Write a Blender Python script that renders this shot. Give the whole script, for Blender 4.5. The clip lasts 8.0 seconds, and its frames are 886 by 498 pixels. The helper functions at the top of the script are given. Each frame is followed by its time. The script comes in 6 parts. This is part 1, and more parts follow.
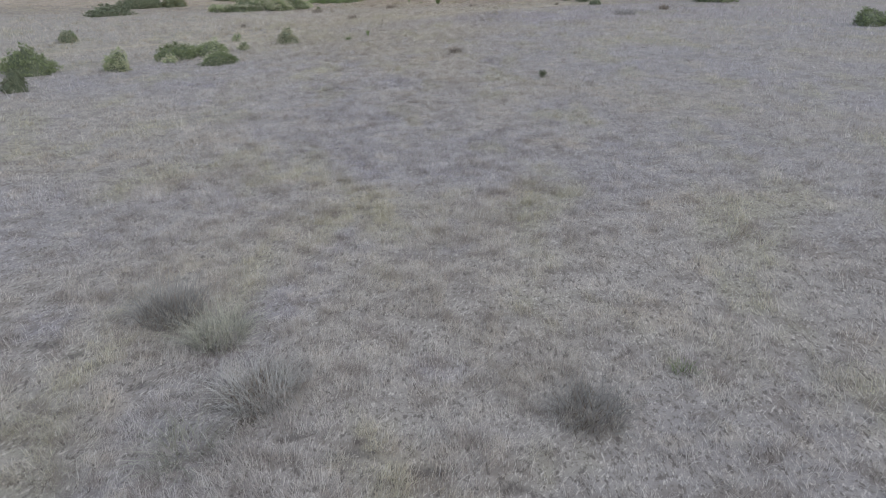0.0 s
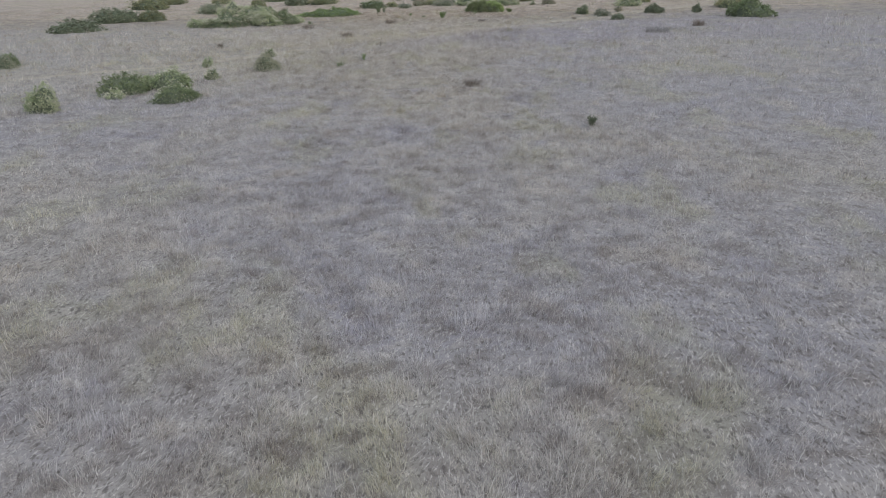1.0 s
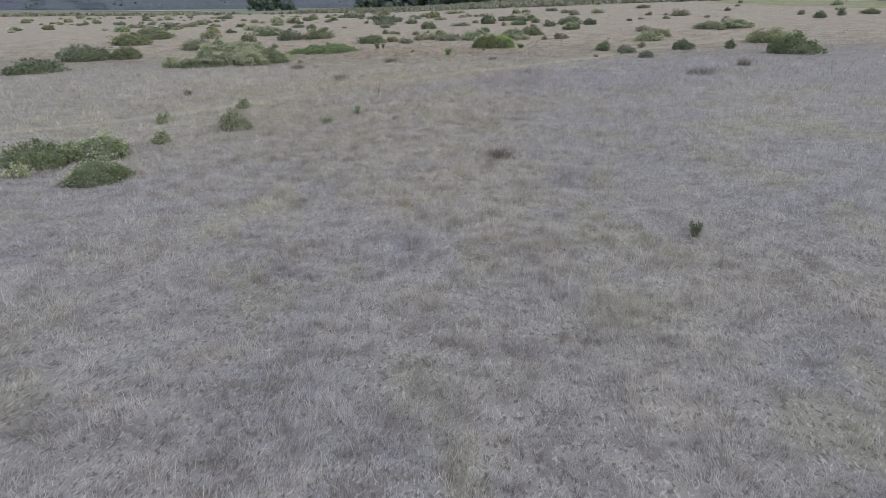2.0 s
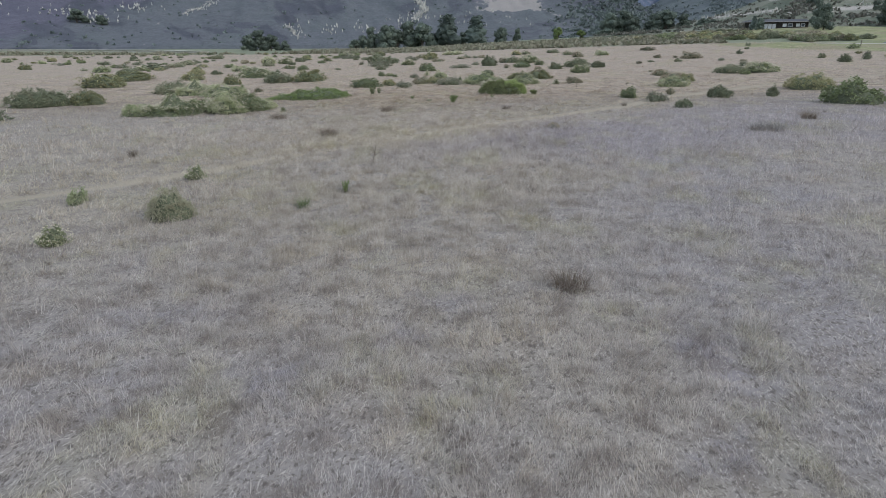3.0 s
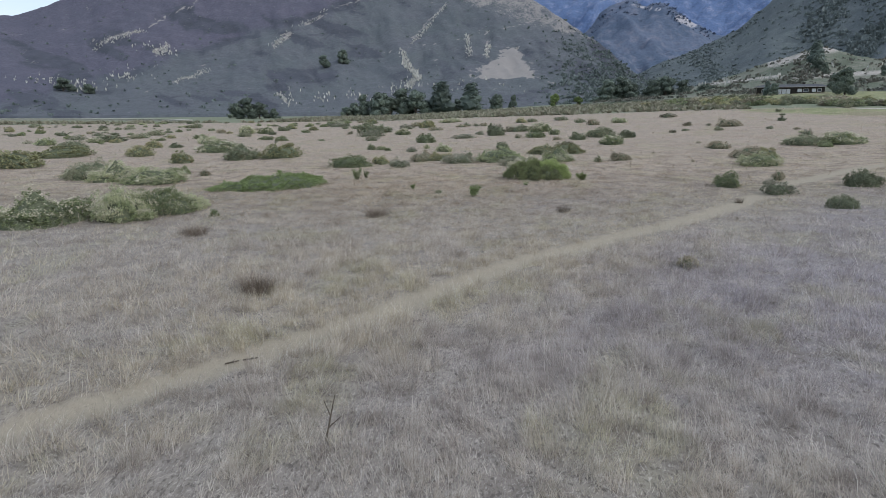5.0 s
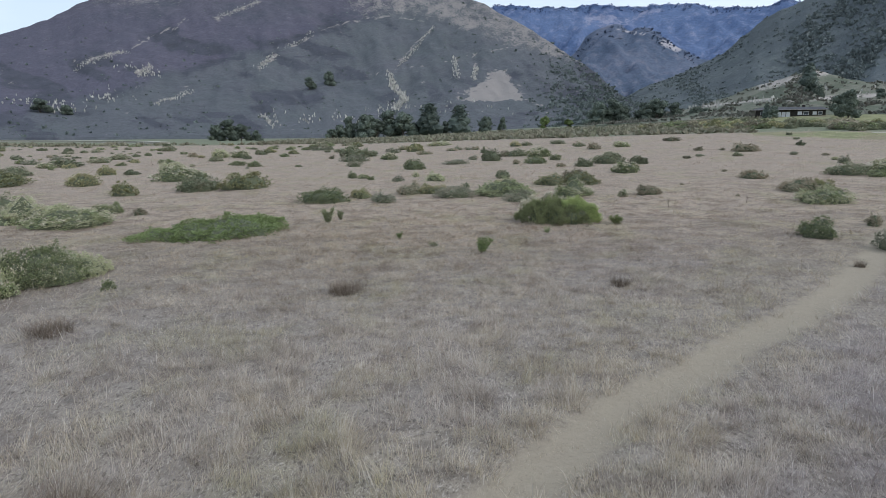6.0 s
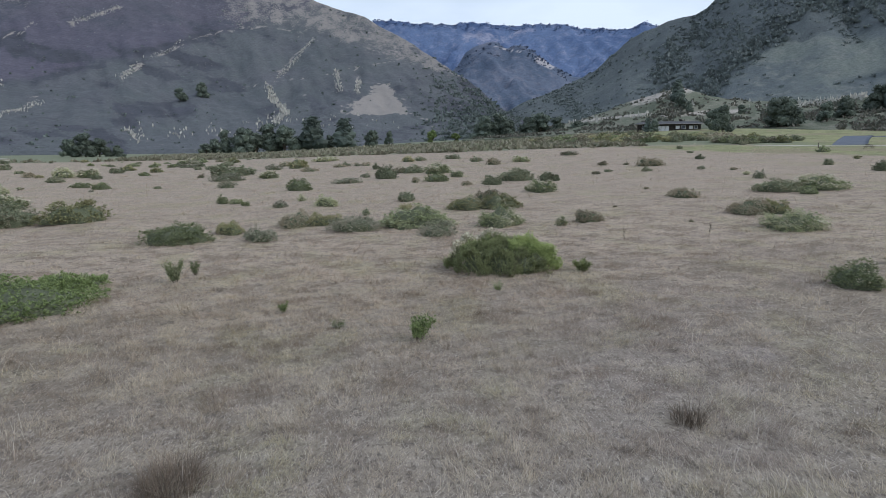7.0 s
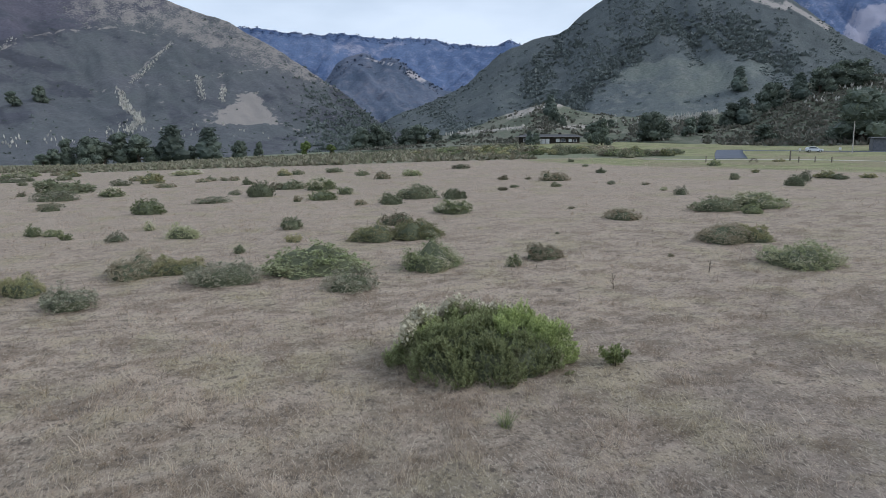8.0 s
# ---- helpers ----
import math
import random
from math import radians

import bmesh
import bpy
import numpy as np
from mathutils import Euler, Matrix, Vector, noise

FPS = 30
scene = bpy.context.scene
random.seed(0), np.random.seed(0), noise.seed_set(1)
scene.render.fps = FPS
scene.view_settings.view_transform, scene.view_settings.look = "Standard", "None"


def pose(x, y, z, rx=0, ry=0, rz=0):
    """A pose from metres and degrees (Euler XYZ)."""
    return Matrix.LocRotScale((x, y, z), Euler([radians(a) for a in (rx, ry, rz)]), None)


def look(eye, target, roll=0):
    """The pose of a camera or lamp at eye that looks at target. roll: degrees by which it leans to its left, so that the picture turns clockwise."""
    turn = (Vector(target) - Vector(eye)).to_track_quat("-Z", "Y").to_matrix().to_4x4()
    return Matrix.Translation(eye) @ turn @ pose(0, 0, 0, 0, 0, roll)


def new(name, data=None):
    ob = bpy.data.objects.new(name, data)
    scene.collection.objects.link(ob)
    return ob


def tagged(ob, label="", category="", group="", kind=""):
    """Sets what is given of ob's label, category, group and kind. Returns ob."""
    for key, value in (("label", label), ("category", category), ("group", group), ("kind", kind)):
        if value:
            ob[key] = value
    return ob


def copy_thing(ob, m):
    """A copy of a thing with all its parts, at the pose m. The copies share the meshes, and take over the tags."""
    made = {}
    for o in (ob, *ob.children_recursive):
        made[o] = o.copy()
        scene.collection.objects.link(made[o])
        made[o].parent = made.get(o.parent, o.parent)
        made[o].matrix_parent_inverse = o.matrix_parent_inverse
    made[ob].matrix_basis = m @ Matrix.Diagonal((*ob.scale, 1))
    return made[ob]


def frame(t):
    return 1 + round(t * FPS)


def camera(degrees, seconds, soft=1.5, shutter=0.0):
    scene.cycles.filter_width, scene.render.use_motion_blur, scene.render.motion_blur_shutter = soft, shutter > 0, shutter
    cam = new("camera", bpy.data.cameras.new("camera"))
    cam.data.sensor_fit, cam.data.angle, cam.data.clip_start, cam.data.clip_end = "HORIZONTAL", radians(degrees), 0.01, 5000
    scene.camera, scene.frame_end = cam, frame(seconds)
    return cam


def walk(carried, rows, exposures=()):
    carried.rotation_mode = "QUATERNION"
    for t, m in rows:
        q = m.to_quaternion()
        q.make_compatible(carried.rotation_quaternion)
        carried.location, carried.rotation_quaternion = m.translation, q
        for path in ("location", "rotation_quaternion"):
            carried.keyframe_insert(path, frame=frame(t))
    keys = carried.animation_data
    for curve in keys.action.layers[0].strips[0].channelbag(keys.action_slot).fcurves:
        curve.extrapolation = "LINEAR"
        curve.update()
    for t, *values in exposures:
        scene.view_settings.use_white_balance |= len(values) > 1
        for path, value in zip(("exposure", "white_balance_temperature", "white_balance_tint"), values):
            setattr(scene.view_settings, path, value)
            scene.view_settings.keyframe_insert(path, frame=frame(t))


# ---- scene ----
# ---------------------------------------------------------------- camera
cam = camera(70.0, 8.0, soft=0.6)
PATH = [
    (0, (2.372, -18.999, 6.211), (2.342, -17.185, 5.369), -0.1),
    (0.5, (1.916, -14.429, 6.204), (1.886, -12.612, 5.37), -0.2),
    (1, (1.4, -9.486, 6.242), (1.374, -7.662, 5.422), -0.1),
    (1.5, (0.954, -4.705, 6.248), (0.929, -2.871, 5.449), -0.2),
    (2, (0.47, 0.515, 6.279), (0.446, 2.373, 5.538), -0.2),
    (2.2, (0.272, 2.564, 6.281), (0.251, 4.429, 5.561), -0.2),
    (3.3, (-1.067, 14.389, 6.138), (-1.065, 16.298, 5.54), 0.2),
    (3.5, (-1.248, 16.581, 6.122), (-1.243, 18.496, 5.547), 0.2),
    (4, (-1.616, 22.215, 6.088), (-1.609, 24.146, 5.567), -0.0),
    (4.5, (-1.993, 27.667, 6.042), (-1.98, 29.609, 5.564), 0.0),
    (4.7, (-2.159, 29.949, 6.047), (-2.143, 31.894, 5.583), -0.1),
    (5.8, (-2.822, 43.018, 6.154), (-2.786, 44.98, 5.766), 0.2),
    (6, (-2.817, 45.423, 6.145), (-2.757, 47.386, 5.768), 0.0),
    (6.5, (-2.948, 51.304, 6.137), (-2.746, 53.262, 5.783), 0.0),
    (7, (-3.167, 57.505, 6.172), (-2.755, 59.433, 5.837), -0.1),
    (7.5, (-2.8, 63.889, 6.127), (-2.199, 65.769, 5.807), 0.2),
    (8, (-2.229, 70.491, 6.166), (-1.442, 72.305, 5.868), 0.2),
]
walk(cam, [(t, look(eye, target, roll)) for t, eye, target, roll in PATH], exposures=[(0.0, 0.50), (2.0, 0.46), (3.5, 0.46), (4.5, 0.44), (6.5, 0.33), (8.0, 0.22)])

# ---------------------------------------------------------------- sky and sun
SUN_EL, SUN_AZ = 36.0, 122.0      # degrees; azimuth clockwise from +y
world = bpy.data.worlds.new("sky")
scene.world = world
world.use_nodes = True
wn, wl = world.node_tree.nodes, world.node_tree.links
wn.clear()
w_out = wn.new("ShaderNodeOutputWorld")
w_bg = wn.new("ShaderNodeBackground")
w_sky = wn.new("ShaderNodeTexSky")
w_sky.sky_type, w_sky.sun_disc = "NISHITA", False
w_sky.sun_elevation, w_sky.sun_rotation = radians(SUN_EL), radians(SUN_AZ)
w_sky.dust_density, w_sky.ozone_density = 1.5, 1.5
w_co = wn.new("ShaderNodeTexCoord")
w_map = wn.new("ShaderNodeMapping")
w_map.inputs["Scale"].default_value = (2.2, 2.2, 7.0)
w_no = wn.new("ShaderNodeTexNoise")
w_no.inputs["Scale"].default_value, w_no.inputs["Detail"].default_value = 1.6, 7.0
w_ramp = wn.new("ShaderNodeMapRange")
w_ramp.inputs["From Min"].default_value, w_ramp.inputs["From Max"].default_value = 0.32, 0.62
w_ramp.inputs["To Min"].default_value, w_ramp.inputs["To Max"].default_value = 0.66, 0.97
w_mix = wn.new("ShaderNodeMix")
w_mix.data_type = "RGBA"
w_mix.inputs["B"].default_value = (6.35, 7.45, 9.1, 1.0)
w_bg.inputs["Strength"].default_value = 0.1
wl.new(w_co.outputs["Generated"], w_map.inputs["Vector"])
wl.new(w_map.outputs["Vector"], w_no.inputs["Vector"])
wl.new(w_no.outputs["Fac"], w_ramp.inputs["Value"])
wl.new(w_ramp.outputs["Result"], w_mix.inputs["Factor"])
wl.new(w_sky.outputs["Color"], w_mix.inputs["A"])
wl.new(w_mix.outputs["Result"], w_bg.inputs["Color"])
wl.new(w_bg.outputs["Background"], w_out.inputs["Surface"])

sun = new("sun", bpy.data.lights.new("sun", "SUN"))
sun.data.energy, sun.data.angle, sun.data.color = 1.25, radians(26), (0.97, 0.965, 0.96)
_a, _e = radians(SUN_AZ), radians(SUN_EL)
sun.matrix_world = look((math.sin(_a) * math.cos(_e) * 90, math.cos(_a) * math.cos(_e) * 90, math.sin(_e) * 90), (0, 0, 0))

# ---------------------------------------------------------------- small tools
TABLE = np.random.RandomState(5).rand(256, 256)


def vnoise(x, y):
    """Smooth lattice noise, 0 to 1, for arrays."""
    xi, yi = np.floor(x).astype(int), np.floor(y).astype(int)
    fx, fy = x - xi, y - yi
    fx, fy = fx * fx * (3 - 2 * fx), fy * fy * (3 - 2 * fy)
    a, b = TABLE[xi & 255, yi & 255], TABLE[(xi + 1) & 255, yi & 255]
    c, d = TABLE[xi & 255, (yi + 1) & 255], TABLE[(xi + 1) & 255, (yi + 1) & 255]
    return (a * (1 - fx) + b * fx) * (1 - fy) + (c * (1 - fx) + d * fx) * fy


def fbm(x, y, octaves=4, gain=0.5):
    x, y = np.asarray(x, float), np.asarray(y, float)
    total, amp, norm = 0.0, 1.0, 0.0
    for k in range(octaves):
        total = total + amp * vnoise(x * 2 ** k + 17.3 * k, y * 2 ** k + 9.1 * k)
        norm, amp = norm + amp, amp * gain
    return total / norm


def np_mesh(name, verts, faces, smooth=False):
    verts, faces = np.asarray(verts, np.float32), np.asarray(faces, np.int32)
    me = bpy.data.meshes.new(name)
    k = faces.shape[1]
    me.vertices.add(len(verts))
    me.vertices.foreach_set("co", verts.ravel())
    me.loops.add(faces.size)
    me.loops.foreach_set("vertex_index", faces.ravel())
    me.polygons.add(len(faces))
    me.polygons.foreach_set("loop_start", np.arange(0, faces.size, k, dtype=np.int32))
    me.update(calc_edges=True)
    if smooth:
        me.shade_smooth()
    return me


def float_attr(me, name, values):
    at = me.attributes.new(name, "FLOAT", "POINT")
    at.data.foreach_set("value", np.asarray(values, np.float32).ravel())


def thing(name, x, y, z, turn=0.0):
    ob = new(name)
    ob.empty_display_size = 0.3
    ob.matrix_world = pose(x, y, z, 0, 0, turn)
    return ob


def part(name, data, material, parent, label="", kind=""):
    """Links a mesh or a bmesh as one part under a thing or a part."""
    if isinstance(data, bmesh.types.BMesh):
        me = bpy.data.meshes.new(name)
        data.to_mesh(me)
        data.free()
    else:
        me = data
    if material is not None and not me.materials:
        me.materials.append(material)
    ob = new(name, me)
    ob.parent = parent
    return tagged(ob, label, "", "", kind)


def box(bm, x, y, z, sx, sy, sz, bevel=0.0, turn=0.0):
    """Adds a box centred at x, y, z to bm."""
    made = bmesh.ops.create_cube(bm, size=1.0, matrix=pose(x, y, z, 0, 0, turn) @ Matrix.Diagonal((sx, sy, sz, 1)))
    if bevel:
        edges = list({e for v in made["verts"] for e in v.link_edges})
        bmesh.ops.bevel(bm, geom=edges, offset=bevel, segments=2, affect="EDGES", profile=0.6)
    return bm


def rod(bm, a, b, r0, r1, sides=6):
    """Adds a tapered rod from a to b to bm."""
    a, b = Vector(a), Vector(b)
    m = Matrix.Translation((a + b) / 2) @ (b - a).to_track_quat("Z", "Y").to_matrix().to_4x4()
    bmesh.ops.create_cone(bm, cap_ends=True, segments=sides, radius1=r0, radius2=r1, depth=(b - a).length, matrix=m)
    return bm


# ---------------------------------------------------------------- materials
def node_mat(name, rough=0.85):
    m = bpy.data.materials.new(name)
    m.use_nodes = True
    nt = m.node_tree
    b = nt.nodes["Principled BSDF"]
    b.inputs["Roughness"].default_value = rough
    b.inputs["Specular IOR Level"].default_value = 0.25
    return m, nt, b


def n_noise(nt, scale, detail=4.0, rough=0.55, vector=None):
    n = nt.nodes.new("ShaderNodeTexNoise")
    n.inputs["Scale"].default_value, n.inputs["Detail"].default_value, n.inputs["Roughness"].default_value = scale, detail, rough
    if vector is not None:
        nt.links.new(vector, n.inputs["Vector"])
    return n.outputs["Fac"]


def n_range(nt, value, a, b, c=0.0, d=1.0):
    n = nt.nodes.new("ShaderNodeMapRange")
    n.interpolation_type = "SMOOTHSTEP"
    nt.links.new(value, n.inputs["Value"])
    for k, v in (("From Min", a), ("From Max", b), ("To Min", c), ("To Max", d)):
        n.inputs[k].default_value = v
    return n.outputs["Result"]


def n_mix(nt, factor, a, b, blend="MIX"):
    n = nt.nodes.new("ShaderNodeMix")
    n.data_type, n.blend_type = "RGBA", blend
    for sock, v in (("Factor", factor), ("A", a), ("B", b)):
        if isinstance(v, (int, float)):
            n.inputs[sock].default_value = v
        elif isinstance(v, tuple):
            n.inputs[sock].default_value = (*v, 1.0)
        else:
            nt.links.new(v, n.inputs[sock])
    return n.outputs["Result"]


def n_math(nt, op, a, b=0.0):
    n = nt.nodes.new("ShaderNodeMath")
    n.operation = op
    for k, v in enumerate((a, b)):
        if isinstance(v, (int, float)):
            n.inputs[k].default_value = v
        else:
            nt.links.new(v, n.inputs[k])
    return n.outputs[0]


def n_bump(nt, bsdf, height, strength, distance):
    n = nt.nodes.new("ShaderNodeBump")
    n.inputs["Strength"].default_value, n.inputs["Distance"].default_value = strength, distance
    nt.links.new(height, n.inputs["Height"])
    nt.links.new(n.outputs["Normal"], bsdf.inputs["Normal"])


def n_attr(nt, name):
    n = nt.nodes.new("ShaderNodeAttribute")
    n.attribute_name = name
    return n.outputs["Fac"]


def n_pos(nt):
    return nt.nodes.new("ShaderNodeNewGeometry").outputs["Position"]


def n_scaled(nt, vector, sx, sy, sz):
    n = nt.nodes.new("ShaderNodeMapping")
    n.inputs["Scale"].default_value = (sx, sy, sz)
    nt.links.new(vector, n.inputs["Vector"])
    return n.outputs["Vector"]


def meadow_colour(nt):
    """Dry meadow: grey-mauve stands, tan stands along the trail and thin yellow-green ones, by where they grow."""
    p = n_pos(nt)
    sep = nt.nodes.new("ShaderNodeSeparateXYZ")
    nt.links.new(p, sep.inputs[0])
    x, y = sep.outputs["X"], sep.outputs["Y"]
    wide = n_noise(nt, 0.07, 3.0, 0.5, p)
    mid = n_noise(nt, 0.33, 4.0, 0.6, p)
    fine = n_noise(nt, 3.4, 3.0, 0.65, p)
    wob = n_math(nt, "MULTIPLY", n_math(nt, "SUBTRACT", mid, 0.5), 16.0)
    far = n_range(nt, n_math(nt, "ADD", y, n_math(nt, "MULTIPLY", mid, 30.0)), 82.0, 112.0)
    off = n_math(nt, "ADD", n_math(nt, "SUBTRACT", n_math(nt, "MULTIPLY", x, 0.685), n_math(nt, "MULTIPLY", y, 0.729)), 41.97)
    along = n_range(nt, n_math(nt, "ABSOLUTE", n_math(nt, "ADD", off, wob)), 1.0, 8.0, 0.8, 0.0)
    stand = n_math(nt, "MULTIPLY", n_range(nt, n_math(nt, "ADD", y, wob), 16.0, 32.0), n_range(nt, n_math(nt, "ADD", x, wob), -1.0, 9.0, 0.5, 0.0))
    near = n_mix(nt, n_range(nt, wide, 0.40, 0.62), (0.328, 0.302, 0.306), (0.365, 0.325, 0.283))
    near = n_mix(nt, n_range(nt, mid, 0.52, 0.70, 0.0, 0.55), near, (0.41, 0.338, 0.250))
    near = n_mix(nt, n_range(nt, mid, 0.30, 0.46, 0.55, 0.0), near, (0.270, 0.252, 0.300))
    near = n_mix(nt, n_range(nt, y, 40.0, 60.0, 0.0, 0.45), near, (0.376, 0.313, 0.287))
    near = n_mix(nt, n_range(nt, y, 62.0, 84.0, 0.0, 0.85), near, (0.338, 0.275, 0.246))
    near = n_mix(nt, n_math(nt, "MULTIPLY", n_range(nt, n_math(nt, "ADD", x, wob), -13.0, -1.0, 0.65, 0.0), n_range(nt, y, 64.0, 76.0)), near, (0.235, 0.180, 0.150))
    near = n_mix(nt, n_math(nt, "MAXIMUM", along, stand), near, (0.40, 0.342, 0.242))
    beyond = n_math(nt, "MULTIPLY", n_range(nt, n_math(nt, "ADD", off, wob), 1.0, 10.0, 0.0, 0.75), n_range(nt, n_math(nt, "ADD", off, wob), 16.0, 28.0, 1.0, 0.35))
    near = n_mix(nt, n_math(nt, "MULTIPLY", beyond, n_range(nt, y, 40.0, 52.0)), near, (0.285, 0.258, 0.285))
    distant = n_mix(nt, n_range(nt, mid, 0.35, 0.65), (0.385, 0.312, 0.266), (0.445, 0.362, 0.308))
    c = n_mix(nt, far, near, distant)
    c = n_mix(nt, n_range(nt, n_noise(nt, 0.22, 5.0, 0.6, n_scaled(nt, p, 1.3, 0.8, 1.0)), 0.50, 0.64, 0.0, 0.55), c, (0.345, 0.318, 0.190))
    tuss = n_noise(nt, 1.5, 4.0, 0.62, n_scaled(nt, p, 0.8, 1.15, 1.0))
    even = n_range(nt, y, 92.0, 135.0, 1.0, 0.30)
    # Tussock shading is painted as dark blotches of noise, pale straw beside them.
    c = n_mix(nt, n_math(nt, "MULTIPLY", even, n_range(nt, tuss, 0.49, 0.63, 0.0, 0.58)), c, (0.165, 0.132, 0.112))
    c = n_mix(nt, n_math(nt, "MULTIPLY", even, n_range(nt, tuss, 0.35, 0.46, 0.50, 0.0)), c, (0.48, 0.42, 0.36))
    # Finer dark mottles, painted for the shade between tufts.
    c = n_mix(nt, n_math(nt, "MULTIPLY", n_range(nt, y, 55.0, 75.0, 0.46, 0.68), n_range(nt, fine, 0.52, 0.66)), c, (0.155, 0.128, 0.112))
    mats = n_noise(nt, 0.62, 4.0, 0.6, n_scaled(nt, p, 0.75, 1.2, 1.0))
    north = n_math(nt, "MULTIPLY", even, n_range(nt, y, 56.0, 76.0))
    # Stronger painted mottling in the north, in place of shading by relief.
    c = n_mix(nt, n_math(nt, "MULTIPLY", north, n_range(nt, mats, 0.50, 0.62, 0.0, 0.68)), c, (0.19, 0.142, 0.105))
    c = n_mix(nt, n_math(nt, "MULTIPLY", north, n_range(nt, mats, 0.36, 0.47, 0.6, 0.0)), c, (0.43, 0.365, 0.275))
    c = n_mix(nt, n_math(nt, "MULTIPLY", north, n_range(nt, n_noise(nt, 2.3, 3.0, 0.7, n_scaled(nt, p, 0.7, 1.0, 1.0)), 0.60, 0.68, 0.0, 0.8)), c, (0.095, 0.075, 0.062))
    return n_mix(nt, n_range(nt, fine, 0.28, 0.45, 0.35, 0.0), c, (0.48, 0.43, 0.375)), far


def browner(nt, c):
    """Old straw turns browner towards the north of the trail."""
    sep = nt.nodes.new("ShaderNodeSeparateXYZ")
    nt.links.new(n_pos(nt), sep.inputs[0])
    return n_mix(nt, n_range(nt, sep.outputs["Y"], 64.0, 84.0), c, n_mix(nt, 1.0, c, (0.95, 0.92, 0.84), "MULTIPLY"))


def mat_grass():
    m, nt, b = node_mat("dry_grass_blades", 0.75)
    geo = nt.nodes.new("ShaderNodeNewGeometry")
    c, _ = meadow_colour(nt)
    r = geo.outputs["Random Per Island"]
    c = n_mix(nt, 1.0, c, (1.32, 1.32, 1.32), "MULTIPLY")
    c = n_mix(nt, n_range(nt, r, 0.60, 1.0, 0.0, 0.7), c, (0.60, 0.555, 0.50))
    c = n_mix(nt, n_range(nt, r, 0.02, 0.30, 0.5, 0.0), c, (0.15, 0.127, 0.11))
    c = browner(nt, c)
    nt.links.new(c, b.inputs["Base Color"])
    tr = nt.nodes.new("ShaderNodeBsdfTranslucent")
    nt.links.new(c, tr.inputs["Color"])
    mx = nt.nodes.new("ShaderNodeMixShader")
    mx.inputs["Fac"].default_value = 0.25
    nt.links.new(b.outputs["BSDF"], mx.inputs[1])
    nt.links.new(tr.outputs["BSDF"], mx.inputs[2])
    nt.links.new(mx.outputs["Shader"], nt.nodes["Material Output"].inputs["Surface"])
    return m


def mat_ground():
    """Thatch and soil of the meadow, a bare trail, a green scrub belt and a mown lawn."""
    m, nt, b = node_mat("meadow_ground", 0.95)
    p = n_pos(nt)
    c, away = meadow_colour(nt)
    lean = nt.nodes.new("ShaderNodeMapping")
    lean.inputs["Rotation"].default_value = (0.0, 0.0, 0.7)
    nt.links.new(p, lean.inputs["Vector"])
    gap_shade = n_noise(nt, 9.5, 3.0, 0.6, n_scaled(nt, p, 1.25, 0.7, 1.0))
    pit_shade = n_noise(nt, 21.0, 2.0, 0.6, p)
    straw = n_math(nt, "MAXIMUM", n_noise(nt, 30.0, 2.0, 0.6, n_scaled(nt, p, 1.0, 0.16, 1.0)), n_noise(nt, 27.0, 2.0, 0.6, n_scaled(nt, lean.outputs["Vector"], 1.0, 0.2, 1.0)))
    # Ground is darkened under the thick near grass, less far away.
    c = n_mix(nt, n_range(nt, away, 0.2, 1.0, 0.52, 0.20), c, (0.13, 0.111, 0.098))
    c = n_mix(nt, n_range(nt, straw, 0.58, 0.70, 0.0, 0.55), c, (0.52, 0.465, 0.41))
    # Dark specks painted into the thatch for the shade in gaps between blades.
    c = n_mix(nt, n_range(nt, gap_shade, 0.53, 0.66, 0.0, 0.75), c, (0.085, 0.070, 0.060))
    c = n_mix(nt, n_range(nt, pit_shade, 0.55, 0.68, 0.0, 0.6), c, (0.10, 0.083, 0.072))
    # Furrow is darkened by colour, its dip being finer than the mesh.
    c = n_mix(nt, n_range(nt, n_attr(nt, "rut"), 0.35, 0.85, 0.0, 0.6), browner(nt, c), (0.07, 0.058, 0.05))
    wob = n_math(nt, "MULTIPLY", n_math(nt, "SUBTRACT", n_noise(nt, 0.5, 5.0, 0.6, p), 0.5), 22.0)
    belt = n_range(nt, n_math(nt, "ADD", n_attr(nt, "edge_d"), wob), -2.0, 5.0)
    scrub = n_mix(nt, n_noise(nt, 0.35, 5.0, 0.6, p), (0.11, 0.127, 0.08), (0.20, 0.208, 0.135))
    c = n_mix(nt, belt, c, scrub)
    lawn = n_mix(nt, n_range(nt, n_noise(nt, 0.22, 6.0, 0.65, p), 0.36, 0.62), (0.168, 0.175, 0.083), (0.265, 0.259, 0.132))
    lawn = n_mix(nt, n_range(nt, n_noise(nt, 0.08, 5.0, 0.6, p), 0.50, 0.60, 0.0, 0.75), lawn, (0.24, 0.195, 0.13))
    lawn = n_mix(nt, n_range(nt, n_noise(nt, 1.4, 5.0, 0.7, p), 0.45, 0.65, 0.0, 0.5), lawn, (0.09, 0.10, 0.05))
    c = n_mix(nt, n_range(nt, n_math(nt, "ADD", n_attr(nt, "lawn"), n_math(nt, "MULTIPLY", n_math(nt, "SUBTRACT", n_noise(nt, 0.3, 5.0, 0.6, p), 0.5), 0.8)), 0.3, 0.7), c, lawn)
    td = n_math(nt, "ADD", n_attr(nt, "trail_d"), n_math(nt, "MULTIPLY", n_math(nt, "SUBTRACT", n_noise(nt, 2.2, 5.0, 0.65, p), 0.5), 0.9))
    dirt = n_mix(nt, n_noise(nt, 6.0, 6.0, 0.7, p), (0.235, 0.198, 0.148), (0.345, 0.296, 0.226))
